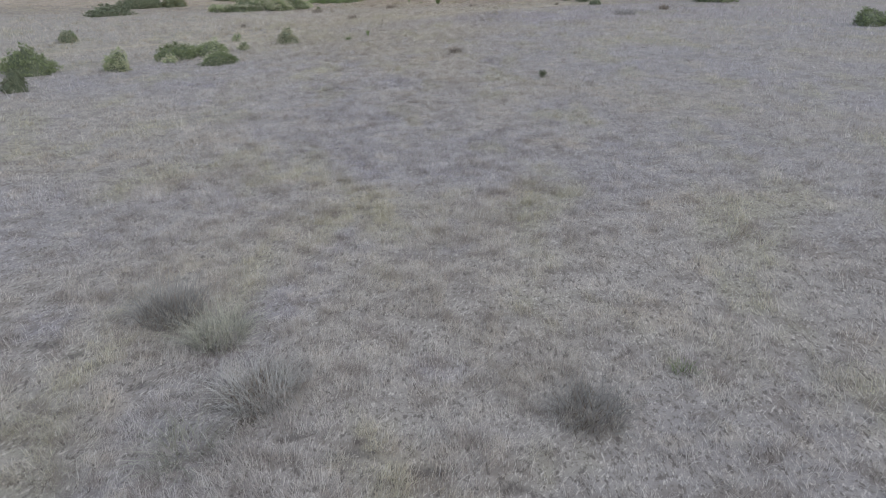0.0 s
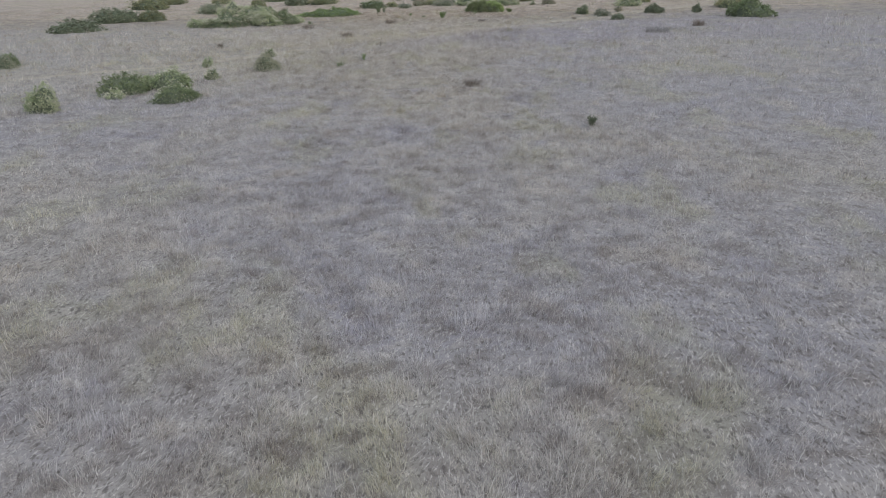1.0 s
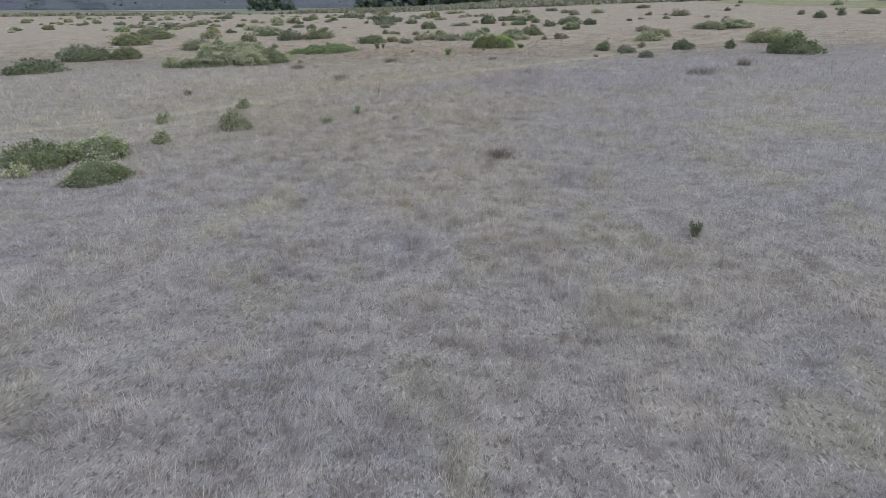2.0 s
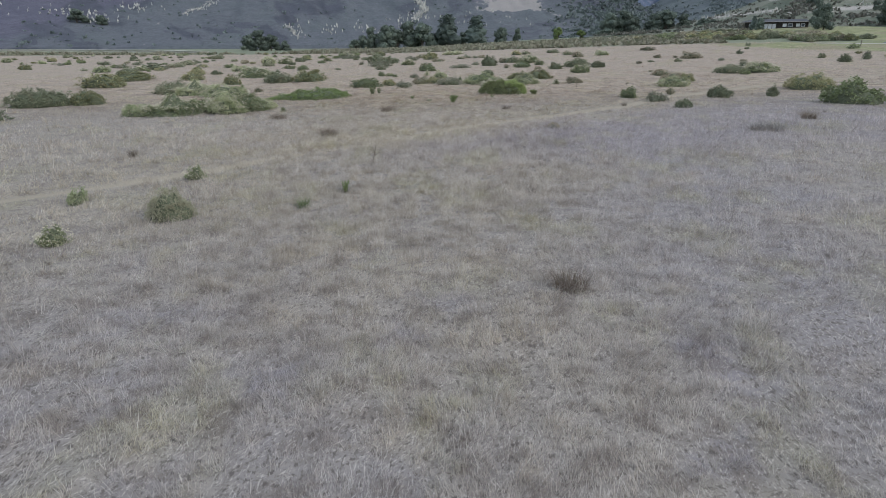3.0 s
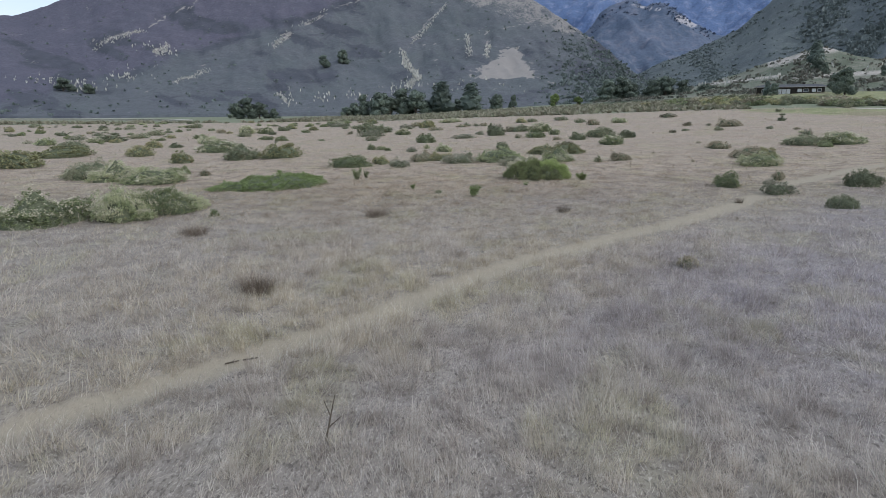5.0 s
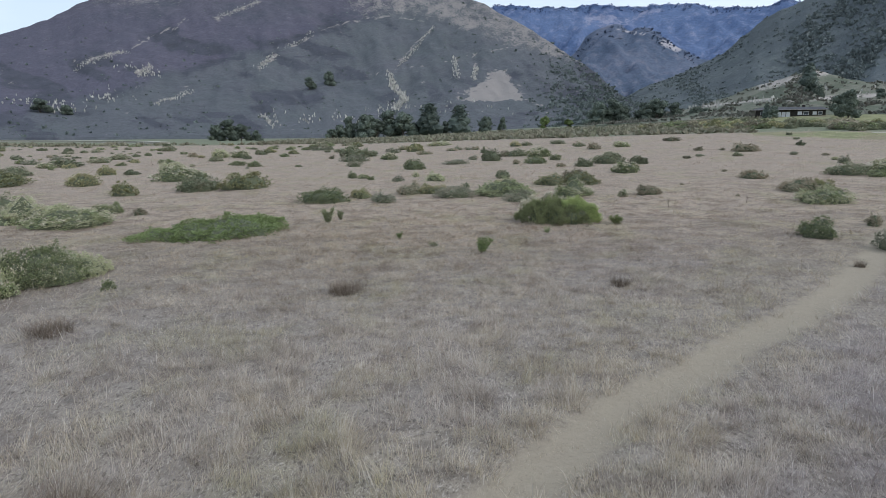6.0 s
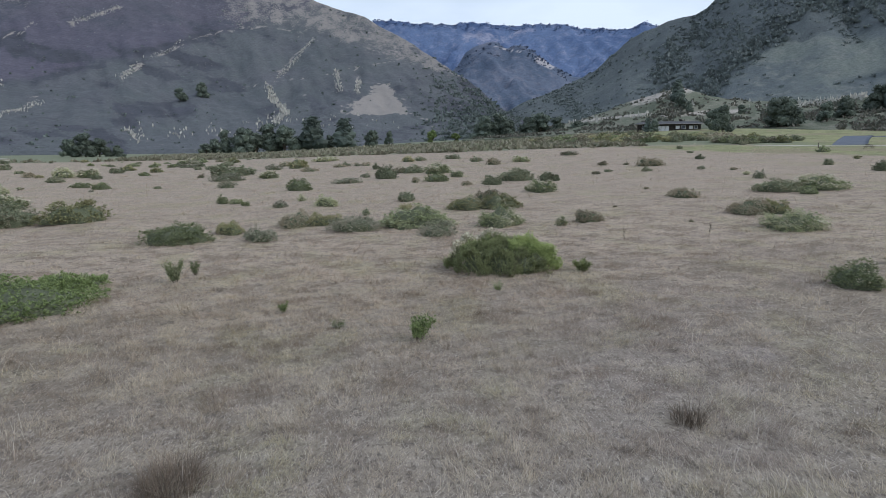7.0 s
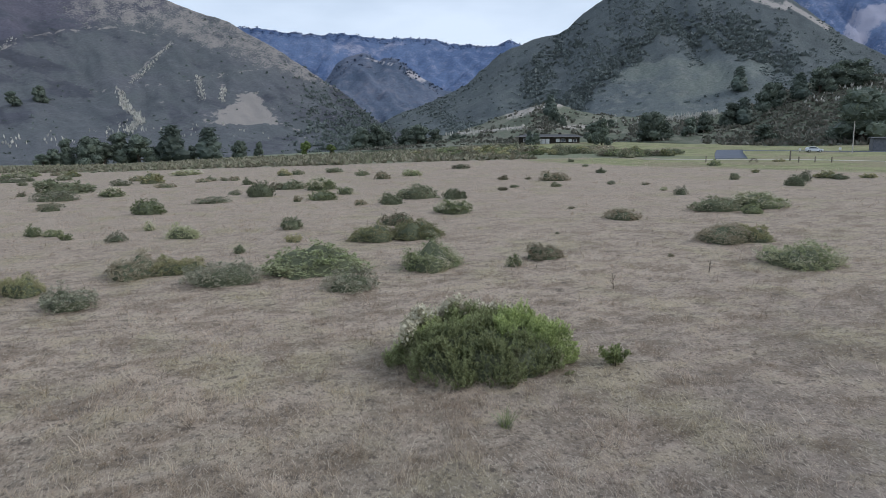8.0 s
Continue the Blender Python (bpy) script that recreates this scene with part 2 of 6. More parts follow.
    dirt = n_mix(nt, n_range(nt, n_noise(nt, 1.1, 4.0, 0.6, p), 0.45, 0.7, 0.0, 0.5), dirt, (0.30, 0.258, 0.192))
    dirt = n_mix(nt, n_range(nt, n_noise(nt, 14.0, 5.0, 0.75, p), 0.54, 0.68, 0.0, 0.6), dirt, (0.17, 0.138, 0.10))
    dirt = n_mix(nt, n_range(nt, n_noise(nt, 21.0, 4.0, 0.7, n_scaled(nt, p, 1.0, 0.6, 1.0)), 0.58, 0.70, 0.0, 0.5), dirt, (0.43, 0.37, 0.28))
    c = n_mix(nt, n_range(nt, td, 0.36, 1.0, 1.0, 0.0), c, dirt)
    nt.links.new(c, b.inputs["Base Color"])
    n_bump(nt, b, n_noise(nt, 5.0, 8.0, 0.7, p), 0.6, 0.08)
    return m


def mat_leaf(name, dark, light, dry=None, share=0.0):
    m, nt, b = node_mat(name, 0.6)
    geo = nt.nodes.new("ShaderNodeNewGeometry")
    info = nt.nodes.new("ShaderNodeObjectInfo")
    p = geo.outputs["Position"]
    c = n_mix(nt, n_range(nt, geo.outputs["Random Per Island"], 0.0, 1.0, 0.15, 0.85), dark, light)
    c = n_mix(nt, n_range(nt, n_noise(nt, 1.6, 3.0, 0.6, p), 0.4, 0.7, 0.0, 0.6), c, light)
    if dry is not None:
        c = n_mix(nt, n_range(nt, n_math(nt, "ADD", n_noise(nt, 0.9, 3.0, 0.6, p), n_math(nt, "MULTIPLY", info.outputs["Random"], 0.25)), 0.62 - share * 0.4, 0.8 - share * 0.3, 0.0, 0.85), c, dry)
    # Leaves are painted lighter towards shoot tips, to contrast with the darker inside.
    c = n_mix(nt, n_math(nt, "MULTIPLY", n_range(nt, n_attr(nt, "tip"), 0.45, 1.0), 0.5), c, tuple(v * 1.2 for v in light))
    hs = nt.nodes.new("ShaderNodeHueSaturation")
    nt.links.new(c, hs.inputs["Color"])
    nt.links.new(n_range(nt, info.outputs["Random"], 0.0, 1.0, 0.75, 1.25), hs.inputs["Value"])
    nt.links.new(hs.outputs["Color"], b.inputs["Base Color"])
    tr = nt.nodes.new("ShaderNodeBsdfTranslucent")
    nt.links.new(hs.outputs["Color"], tr.inputs["Color"])
    mx = nt.nodes.new("ShaderNodeMixShader")
    mx.inputs["Fac"].default_value = 0.2
    nt.links.new(b.outputs["BSDF"], mx.inputs[1])
    nt.links.new(tr.outputs["BSDF"], mx.inputs[2])
    nt.links.new(mx.outputs["Shader"], nt.nodes["Material Output"].inputs["Surface"])
    return m


def mat_plain(name, a, bcol, scale=3.0, rough=0.8, bump=0.0, metal=0.0):
    m, nt, b = node_mat(name, rough)
    tc = nt.nodes.new("ShaderNodeTexCoord").outputs["Object"]
    f = n_noise(nt, scale, 6.0, 0.65, tc)
    nt.links.new(n_mix(nt, n_range(nt, f, 0.3, 0.7), a, bcol), b.inputs["Base Color"])
    b.inputs["Metallic"].default_value = metal
    if bump:
        n_bump(nt, b, n_noise(nt, scale * 4, 6.0, 0.7, tc), 0.5, bump)
    return m


def mat_hill(name, low, high, patch, rock, scale=0.012):
    """Hillside: coastal scrub and dry grass in patches, bare pale soil where it has slid."""
    m, nt, b = node_mat(name, 0.95)
    p = n_pos(nt)
    big = n_noise(nt, scale, 5.0, 0.6, p)
    mid = n_noise(nt, scale * 6, 5.0, 0.65, p)
    small = n_noise(nt, scale * 28, 5.0, 0.7, p)
    c = n_mix(nt, n_range(nt, big, 0.38, 0.62), low, high)
    c = n_mix(nt, n_range(nt, mid, 0.48, 0.68, 0.0, 0.8), c, patch)
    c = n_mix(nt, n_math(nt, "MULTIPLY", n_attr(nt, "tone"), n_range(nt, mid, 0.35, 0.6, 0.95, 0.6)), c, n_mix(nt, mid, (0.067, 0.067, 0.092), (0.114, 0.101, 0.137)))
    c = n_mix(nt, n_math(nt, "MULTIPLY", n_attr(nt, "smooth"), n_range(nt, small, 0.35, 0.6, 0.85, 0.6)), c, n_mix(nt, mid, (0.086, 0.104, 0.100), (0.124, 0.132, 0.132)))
    c = n_mix(nt, n_range(nt, small, 0.38, 0.58, 0.38, 0.0), c, tuple(v * 0.45 for v in low))
    green = n_math(nt, "ADD", n_attr(nt, "veg"), n_math(nt, "MULTIPLY", n_math(nt, "SUBTRACT", mid, 0.5), 1.1))
    c = n_mix(nt, n_range(nt, green, 0.35, 0.65, 0.0, 0.85), c, n_mix(nt, small, tuple(v * 0.50 for v in low), tuple(v * 1.0 for v in low)))
    stands = n_noise(nt, scale * 3.2, 6.0, 0.6, p)
    c = n_mix(nt, n_math(nt, "MULTIPLY", n_attr(nt, "veg"), n_range(nt, stands, 0.50, 0.58, 0.0, 0.75)), c, n_mix(nt, small, tuple(v * 0.42 for v in low), tuple(v * 0.75 for v in low)))
    c = n_mix(nt, n_math(nt, "MULTIPLY", n_attr(nt, "veg"), n_range(nt, stands, 0.36, 0.44, 0.35, 0.0)), c, n_mix(nt, small, low, high))
    bare = n_math(nt, "ADD", n_attr(nt, "rock"), n_math(nt, "ADD", n_math(nt, "MULTIPLY", n_math(nt, "SUBTRACT", n_noise(nt, scale * 34, 6.0, 0.75, n_scaled(nt, p, 1.0, 1.0, 2.2)), 0.5), 2.0), n_math(nt, "MULTIPLY", n_math(nt, "SUBTRACT", mid, 0.5), 0.4)))
    soil = n_mix(nt, mid, rock, tuple(v * 0.72 for v in rock))
    c = n_mix(nt, n_range(nt, bare, 0.42, 0.6), c, soil)
    nt.links.new(c, b.inputs["Base Color"])
    n_bump(nt, b, n_noise(nt, scale * 26, 8.0, 0.72, p), 0.7, 0.014 / scale)
    return m


M_GROUND, M_GRASS = mat_ground(), mat_grass()
LEAF = {
    "coyote": mat_leaf("coyote_brush_leaf", (0.078, 0.089, 0.057), (0.222, 0.239, 0.149), (0.287, 0.259, 0.183), 0.12),
    "green": mat_leaf("green_leaf", (0.078, 0.098, 0.051), (0.242, 0.276, 0.137), (0.268, 0.275, 0.171), 0.05),
    "flower": mat_leaf("flowering_leaf", (0.082, 0.103, 0.054), (0.262, 0.297, 0.148), (0.390, 0.378, 0.244), 0.12),
    "brown": mat_leaf("brown_leaf", (0.096, 0.090, 0.066), (0.242, 0.223, 0.156), (0.312, 0.262, 0.188), 0.5),
    "grey": mat_leaf("grey_leaf", (0.105, 0.112, 0.080), (0.265, 0.268, 0.190), (0.36, 0.325, 0.25), 0.18),
    "olive": mat_leaf("olive_leaf", (0.096, 0.104, 0.051), (0.281, 0.283, 0.140), (0.312, 0.273, 0.163), 0.2),
    "mat": mat_leaf("bright_green_leaf", (0.078, 0.108, 0.046), (0.205, 0.255, 0.102)),
}
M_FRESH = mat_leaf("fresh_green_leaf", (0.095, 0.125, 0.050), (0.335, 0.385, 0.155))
M_FLOWER = mat_plain("seed_fluff", (0.40, 0.37, 0.27), (0.60, 0.55, 0.42), 30.0)
M_TWIG = mat_plain("twig_bark", (0.06, 0.048, 0.036), (0.13, 0.105, 0.08), 12.0)
M_DEAD = mat_leaf("dead_rush_blades", (0.085, 0.067, 0.053), (0.24, 0.19, 0.145))
M_RUSH = mat_leaf("rush_blades", (0.14, 0.132, 0.12), (0.36, 0.335, 0.305))
M_RUSHGREEN = mat_leaf("green_rush_blades", (0.15, 0.145, 0.11), (0.37, 0.35, 0.28))
M_TUFT = mat_leaf("fresh_grass_blades", (0.085, 0.118, 0.048), (0.215, 0.258, 0.115))
M_TREELEAF = mat_leaf("dark_tree_leaf", (0.062, 0.080, 0.068), (0.150, 0.178, 0.134))
M_CONIFER = mat_leaf("conifer_needles", (0.054, 0.073, 0.064), (0.130, 0.160, 0.130))
M_LIGHTLEAF = mat_leaf("light_tree_leaf", (0.07, 0.10, 0.03), (0.15, 0.19, 0.07))
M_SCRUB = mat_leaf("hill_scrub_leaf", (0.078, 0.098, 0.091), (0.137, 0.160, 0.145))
# Slight blue haze is mixed into the chaparral's leaf colours.
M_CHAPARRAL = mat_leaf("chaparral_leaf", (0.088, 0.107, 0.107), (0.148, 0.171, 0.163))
M_TERRACE = mat_leaf("terrace_scrub_leaf", (0.066, 0.074, 0.060), (0.140, 0.146, 0.114), (0.16, 0.138, 0.116), 0.15)
M_SHOOT = mat_leaf("shrub_shoots", (0.074, 0.090, 0.045), (0.34, 0.37, 0.18), (0.16, 0.15, 0.10), 0.05)
M_BELT = mat_leaf("belt_scrub_leaf", (0.070, 0.083, 0.052), (0.175, 0.192, 0.118), (0.215, 0.190, 0.14), 0.15)
M_PAMPAS = mat_plain("pampas_plumes", (0.36, 0.35, 0.31), (0.50, 0.48, 0.43), 0.2)
# Both hillside colours are shifted to blue; the right one has haze mixed in.
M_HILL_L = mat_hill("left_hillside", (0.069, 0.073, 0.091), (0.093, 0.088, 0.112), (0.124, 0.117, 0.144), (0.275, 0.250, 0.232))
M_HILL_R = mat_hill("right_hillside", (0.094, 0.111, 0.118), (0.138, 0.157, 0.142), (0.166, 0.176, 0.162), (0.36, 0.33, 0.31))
M_BENCH = mat_hill("terrace_slope", (0.098, 0.113, 0.076), (0.160, 0.162, 0.122), (0.205, 0.190, 0.152), (0.37, 0.335, 0.295), 0.03)
# Distance haze is painted as blue into the spur and range colours.
M_SPUR = mat_hill("far_spur_forest_hazed", (0.072, 0.098, 0.146), (0.105, 0.127, 0.180), (0.158, 0.162, 0.205), (0.38, 0.36, 0.375), 0.006)
M_RANGE = mat_hill("far_range_forest_hazed", (0.072, 0.115, 0.222), (0.106, 0.154, 0.268), (0.185, 0.216, 0.320), (0.31, 0.315, 0.40), 0.004)

# ---------------------------------------------------------------- lie of the land
def softplus(v, k):
    return k * np.log1p(np.exp(np.clip(np.asarray(v, float) / k, -60, 60)))


def land(x, y):
    """The meadow: nearly flat, tilted gently up to the east, falling a little to the south, rising to a terrace in the north-east."""
    x, y = np.asarray(x, float), np.asarray(y, float)
    yc = 260 - softplus(260 - y, 15)
    u = 0.9 * x + 0.4 * yc
    u = 300 - softplus(300 - u, 20)
    z = 0.019 * 60 * np.tanh(x / 60) + 0.05 * softplus(u - 80, 8) - 0.021 * (softplus(24 - y, 4) - softplus(-26 - y, 6))
    return z + 2.2 * np.exp(-((x - 135) ** 2 + (y - 277) ** 2) / 42.0 ** 2)


TRAIL = [(-62, 3), (-33.7, 27.5), (-20.9, 36.4), (-12.8, 42.6), (-11.0, 44.6), (-8.7, 47.0), (-5.6, 50.3), (-3.6, 52.5), (-1.5, 55.0), (0.6, 57.4), (1.6, 58.5), (4.1, 60.4), (6.4, 62.6), (9.0, 64.5), (12.6, 67.6), (17.3, 72.7), (23.8, 79.9), (34, 88), (50, 97), (75, 105)]
FURROW = [(-13, -6.2), (-6.9, -8.1), (-5.4, -8.65), (-3.15, -9.9), (-1.4, -10.7), (0.3, -11.45), (1.7, -11.85), (3.2, -12.25), (6.5, -13.6)]
FIELD_EDGE = [(-700, 190), (-400, 240), (-169, 290), (-111, 306), (-45, 322), (0, 276), (39, 236), (65, 222), (88, 203), (97, 191), (101, 172), (108, 156), (112, 140), (122, 100), (150, 20), (300, -300)]


def line_distance(x, y, line):
    """Distance to a polyline, with its sign: positive on the line's left."""
    best, sign = np.full(np.shape(x), 1e9), np.ones(np.shape(x))
    for (ax, ay), (bx, by) in zip(line, line[1:]):
        dx, dy = bx - ax, by - ay
        f = np.clip(((x - ax) * dx + (y - ay) * dy) / (dx * dx + dy * dy), 0, 1)
        ex, ey = x - ax - f * dx, y - ay - f * dy
        d = np.hypot(ex, ey)
        near = d < best
        sign = np.where(near, np.sign(dx * (y - ay) - dy * (x - ax)), sign)
        best = np.where(near, d, best)
    return best, sign


def lumps(x, y):
    """Tussocks of the meadow, 0 to 1, from hollows to tops."""
    x, y = np.asarray(x, float), np.asarray(y, float)
    near = np.clip(1 - np.maximum(np.abs(x) - 26, np.abs(y - 41.5) - 57.5) / 6, 0, 1)
    return np.clip(0.5 + 2.1 * near * (fbm(np.asarray(x, float) / 0.33 + 11, np.asarray(y, float) / 0.30, 2, 0.45) - 0.5), 0, 1)


def ground_z(x, y):
    x, y = np.asarray(x, float), np.asarray(y, float)
    td = line_distance(x, y, TRAIL)[0]
    bumps = 0.34 * (fbm(x / 9.0, y / 9.0, 3) - 0.5) + 0.15 * (fbm(x / 1.7 + 40, y / 1.7, 3) - 0.5) + 0.07 * (lumps(x, y) - 0.5)
    fade = np.exp(-((x / 160.0) ** 2) - ((y - 60) / 200.0) ** 2)
    rut = np.exp(-(line_distance(x, y, FURROW)[0] / 0.13) ** 2)
    dip = np.clip(td / 1.1, 0, 1)
    return land(x, y) + bumps * fade * (0.25 + 0.75 * dip) - 0.09 * (1 - dip * dip * (3 - 2 * dip)) - 0.06 * rut


def spread(a, b, step, grow, far):
    mid = np.arange(a, b + step, step)
    out, d, s = [], 0.0, step
    while d < far:
        s *= 1 + grow
        d += s
        out.append(d)
    out = np.array(out)
    return np.concatenate([a - out[::-1], mid, mid[-1] + out])


def build_ground():
    xs, ys = spread(-26, 26, 0.34, 0.09, 4300), spread(-15, 98, 0.34, 0.09, 4300)
    X, Y = np.meshgrid(xs, ys)
    Z = ground_z(X, Y)
    nx, ny = len(xs), len(ys)
    idx = np.arange(nx * ny).reshape(ny, nx)
    F = np.stack([idx[:-1, :-1], idx[:-1, 1:], idx[1:, 1:], idx[1:, :-1]], -1).reshape(-1, 4)
    me = np_mesh("ground", np.stack([X, Y, Z], -1).reshape(-1, 3), F, True)
    float_attr(me, "trail_d", np.minimum(line_distance(X, Y, TRAIL)[0] + 0.42 * np.clip((-11 - X) / 12, 0, 1), 20))
    float_attr(me, "rut", np.exp(-(line_distance(X, Y, FURROW)[0] / 0.15) ** 2))
    d, s = line_distance(X, Y, FIELD_EDGE)
    edge = d * s
    float_attr(me, "edge_d", np.clip(edge, -60, 60))
    lawn = np.clip((X - 70) / 14, 0, 1) * np.clip((edge + 30) / 14, 0, 1) * np.clip((330 - Y) / 40, 0, 1) * np.clip((265 - X) / 20, 0, 1)
    lawn = lawn * (1 - np.clip((Y - 168) / 14, 0, 1) * np.clip((120 - X) / 20, 0, 1) * np.clip((edge + 2) / 4, 0, 1))
    float_attr(me, "lawn", lawn)
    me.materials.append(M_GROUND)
    return tagged(new("ground", me), "dry grey-tan meadow with a narrow bare dirt trail", "ground", kind="structure")


build_ground()

# ---------------------------------------------------------------- hills
HUB = (-2.6, 66.0, 6.3)


class Hill:
    """A hill round the meadow: its skyline is given by bearing and height in degrees as seen from the meadow."""

    def __init__(self, skyline, foot, near, crest, power, fold, seed):
        self.sky_az, self.sky_el = np.array(skyline).T
        self.foot_az, self.foot_el = np.array(foot).T
        self.near_az, self.near = np.array(near).T
        self.crest_az, self.crest = np.array(crest).T
        self.power, self.fold, self.seed = power, fold, seed

    def place(self, az, s):
        az, s = np.asarray(az, float), np.asarray(s, float)
        top, low = np.interp(az, self.sky_az, self.sky_el), np.interp(az, self.foot_az, self.foot_el)
        top = top + (0.35 + 0.5 * (self.near[0] > 1000)) * (fbm(az * 0.9 + self.seed, az * 0 + 3, 5, 0.6) - 0.5) * np.clip((top - low) / 3, 0, 1)
        r0, r1 = np.interp(az, self.near_az, self.near), np.interp(az, self.crest_az, self.crest)
        f = np.clip(s, 0, 1)
        span = np.maximum(top - low, 0.0)
        bell = np.sin(np.pi * np.clip(f, 0, 1)) ** 0.8
        gully = np.abs(fbm(az * (0.16 + 0.2 * (self.near[0] > 1000)) + 0.9 * f + self.seed, f * 1.6 + self.seed, 5) - 0.5) * 2
        if self.near[0] > 1000:
            gully = np.minimum(1, 0.15 + 1.5 * np.abs(fbm(az * 0.30 + 2.8 * f + self.seed, f * 0.9, 5, 0.55) - 0.5) + 1.5 * np.abs(fbm(az * 0.26 - 3.4 * f + 60, f * 0.7 + 9, 5, 0.55) - 0.5))
        el = low + span * (f ** self.power + bell * (self.fold * (gully - 0.33) + 0.05 * (fbm(az * 0.7, f * 7 + self.seed, 4) - 0.5)))
        lead = 4.5 if self.seed < 10 else -3.5
        rill = 1 - 2 * np.abs(fbm(az * 0.5 + lead * f + 2.2 * fbm(az * 0.3, f * 3 + self.seed, 3) + self.seed, f * 2.6, 5, 0.6) - 0.5)
        el = el + span * bell * (0.06 if self.near[0] > 1000 else 0.028) * (rill - 0.72)
        r = r0 + (r1 - r0) * s
        z = HUB[2] + r * np.tan(np.radians(el)) - np.maximum(s - 1, 0) * 2.0 * span * r1 * 0.0175
        a = np.radians(az)
        return np.stack([HUB[0] + r * np.sin(a), HUB[1] + r * np.cos(a), z], -1)

    def share(self, az, el):
        top, low = np.interp(az, self.sky_az, self.sky_el), np.interp(az, self.foot_az, self.foot_el)
        return np.clip((el - low) / np.maximum(top - low, 0.3), 0, 1) ** (1 / self.power)

    def build(self, name, steps, rows, material, label, bare=None, cover=None, bands=None):
        az = np.linspace(self.sky_az[0], self.sky_az[-1], steps)
        s = np.concatenate([[-0.06], np.linspace(0, 1, rows), [1.03, 1.1, 1.25, 1.5]])
        A, S = np.meshgrid(az, s)
        P = self.place(A, S)
        P[0, :, 2] -= 25
        idx = np.arange(A.size).reshape(A.shape)
        F = np.stack([idx[:-1, :-1], idx[:-1, 1:], idx[1:, 1:], idx[1:, :-1]], -1).reshape(-1, 4)
        me = np_mesh(name, P.reshape(-1, 3), F, True)
        rock, veg = np.zeros(A.shape), np.zeros(A.shape)
        tone, smooth = veg, veg
        if bare is not None:
            d = P - np.array(HUB)
            el = np.degrees(np.arctan2(d[..., 2], np.hypot(d[..., 0], d[..., 1])))
            rock = bare(A, el)
            veg = cover(A, el) if cover is not None else veg
            tone, smooth = bands(A, el) if bands is not None else (tone, smooth)
        float_attr(me, "rock", rock)
        float_attr(me, "veg", veg)
        float_attr(me, "tone", tone)
        float_attr(me, "smooth", smooth)
        me.materials.append(material)
        return tagged(new(name, me), label, "hill", kind="structure")


def streak(az, el, a, b, width):
    """1 on the line from a to b (bearing and height), falling off over its width."""
    (ax, ay), (bx, by) = a, b
    dx, dy = bx - ax, by - ay
    f = np.clip(((az - ax) * dx + (el - ay) * dy) / (dx * dx + dy * dy), 0, 1)
    d = np.hypot(az - ax - f * dx, el - ay - f * dy)
    return np.clip(1.15 - d / width, 0, 1)


LEFT_STREAKS = [((0.9, 8.7), (-2.2, 5.75), 0.16), ((-3.0, 4.9), (-2.6, 3.6), 0.25), ((-2.9, 4.0), (-1.6, 2.45), 0.35), ((-2.7, 1.6), (-1.5, 2.6), 0.25),
                ((2.8, 5.9), (3.1, 4.3), 0.22), ((4.8, 5.6), (4.6, 4.3), 0.22), ((-5.3, 4.5), (0.9, 5.6), 0.09), ((0.9, 5.6), (8.6, 7.2), 0.09),
                ((-8.6, 8.2), (-5.2, 9.3), 0.12), ((-5.2, 9.5), (0.4, 9.3), 0.14), ((8.6, 3.1), (11.4, 1.4), 0.14),
                ((-28.4, 4.8), (-24.4, 6.1), 0.2), ((-24.4, 6.1), (-19.6, 8.7), 0.13), ((-23.9, 4.3), (-22.9, 5.0), 0.35), ((-14.4, 5.0), (-12.8, 6.2), 0.28),
                ((-22.9, 1.9), (-19.8, 3.5), 0.16), ((-12.0, 6.6), (-9.5, 7.8), 0.16), ((-17.5, 8.8), (-14.0, 10.3), 0.2), ((-14.5, 1.2), (-13.5, 0.2), 0.2)]


def left_bare(az, el):
    az, el = az + 0.9 * (fbm(az * 1.7, el * 2.1, 3) - 0.5), el + 0.55 * (fbm(az * 2.3 + 9, el * 2.9, 3) - 0.5)
    out = np.zeros(az.shape)
    for a, b, w in LEFT_STREAKS:
        out = np.maximum(out, streak(az, el, a, b, w * 0.7) * (0.25 + 0.9 * fbm(az * 5, el * 7, 2)))
    # the fan-shaped slide above the trees
    f = np.clip((5.0 - el) / 2.4, 0, 1)
    fan = np.clip(1.45 - np.abs(az - 6.9) / np.where(az < 6.9, 0.5 + 3.3 * f ** 1.2, 0.5 + 1.8 * f) * 1.05, 0, 1) * (el < 5.05) * (el > 2.45 - 0.02 * (az - 3.3))
    out = np.maximum(out, np.clip(fan * 1.5 + 2.0 * (fbm(az * 1.6, el * 7, 5, 0.6) - 0.58), 0, 1))
    # thin pale soil on the crest
    crest = np.clip((el - 8.9 + 0.32 * np.maximum(az, 0)) / 1.2, 0, 1) * np.clip((az + 9) / 4, 0, 1)
    crest = np.maximum(crest, np.clip((el - 8.6) / 1.5, 0, 1) * np.clip((-19 - az) / 3, 0, 1))
    return np.maximum(out, 0.60 * crest * (0.35 + fbm(az * 2.0, el * 3.0, 3)))


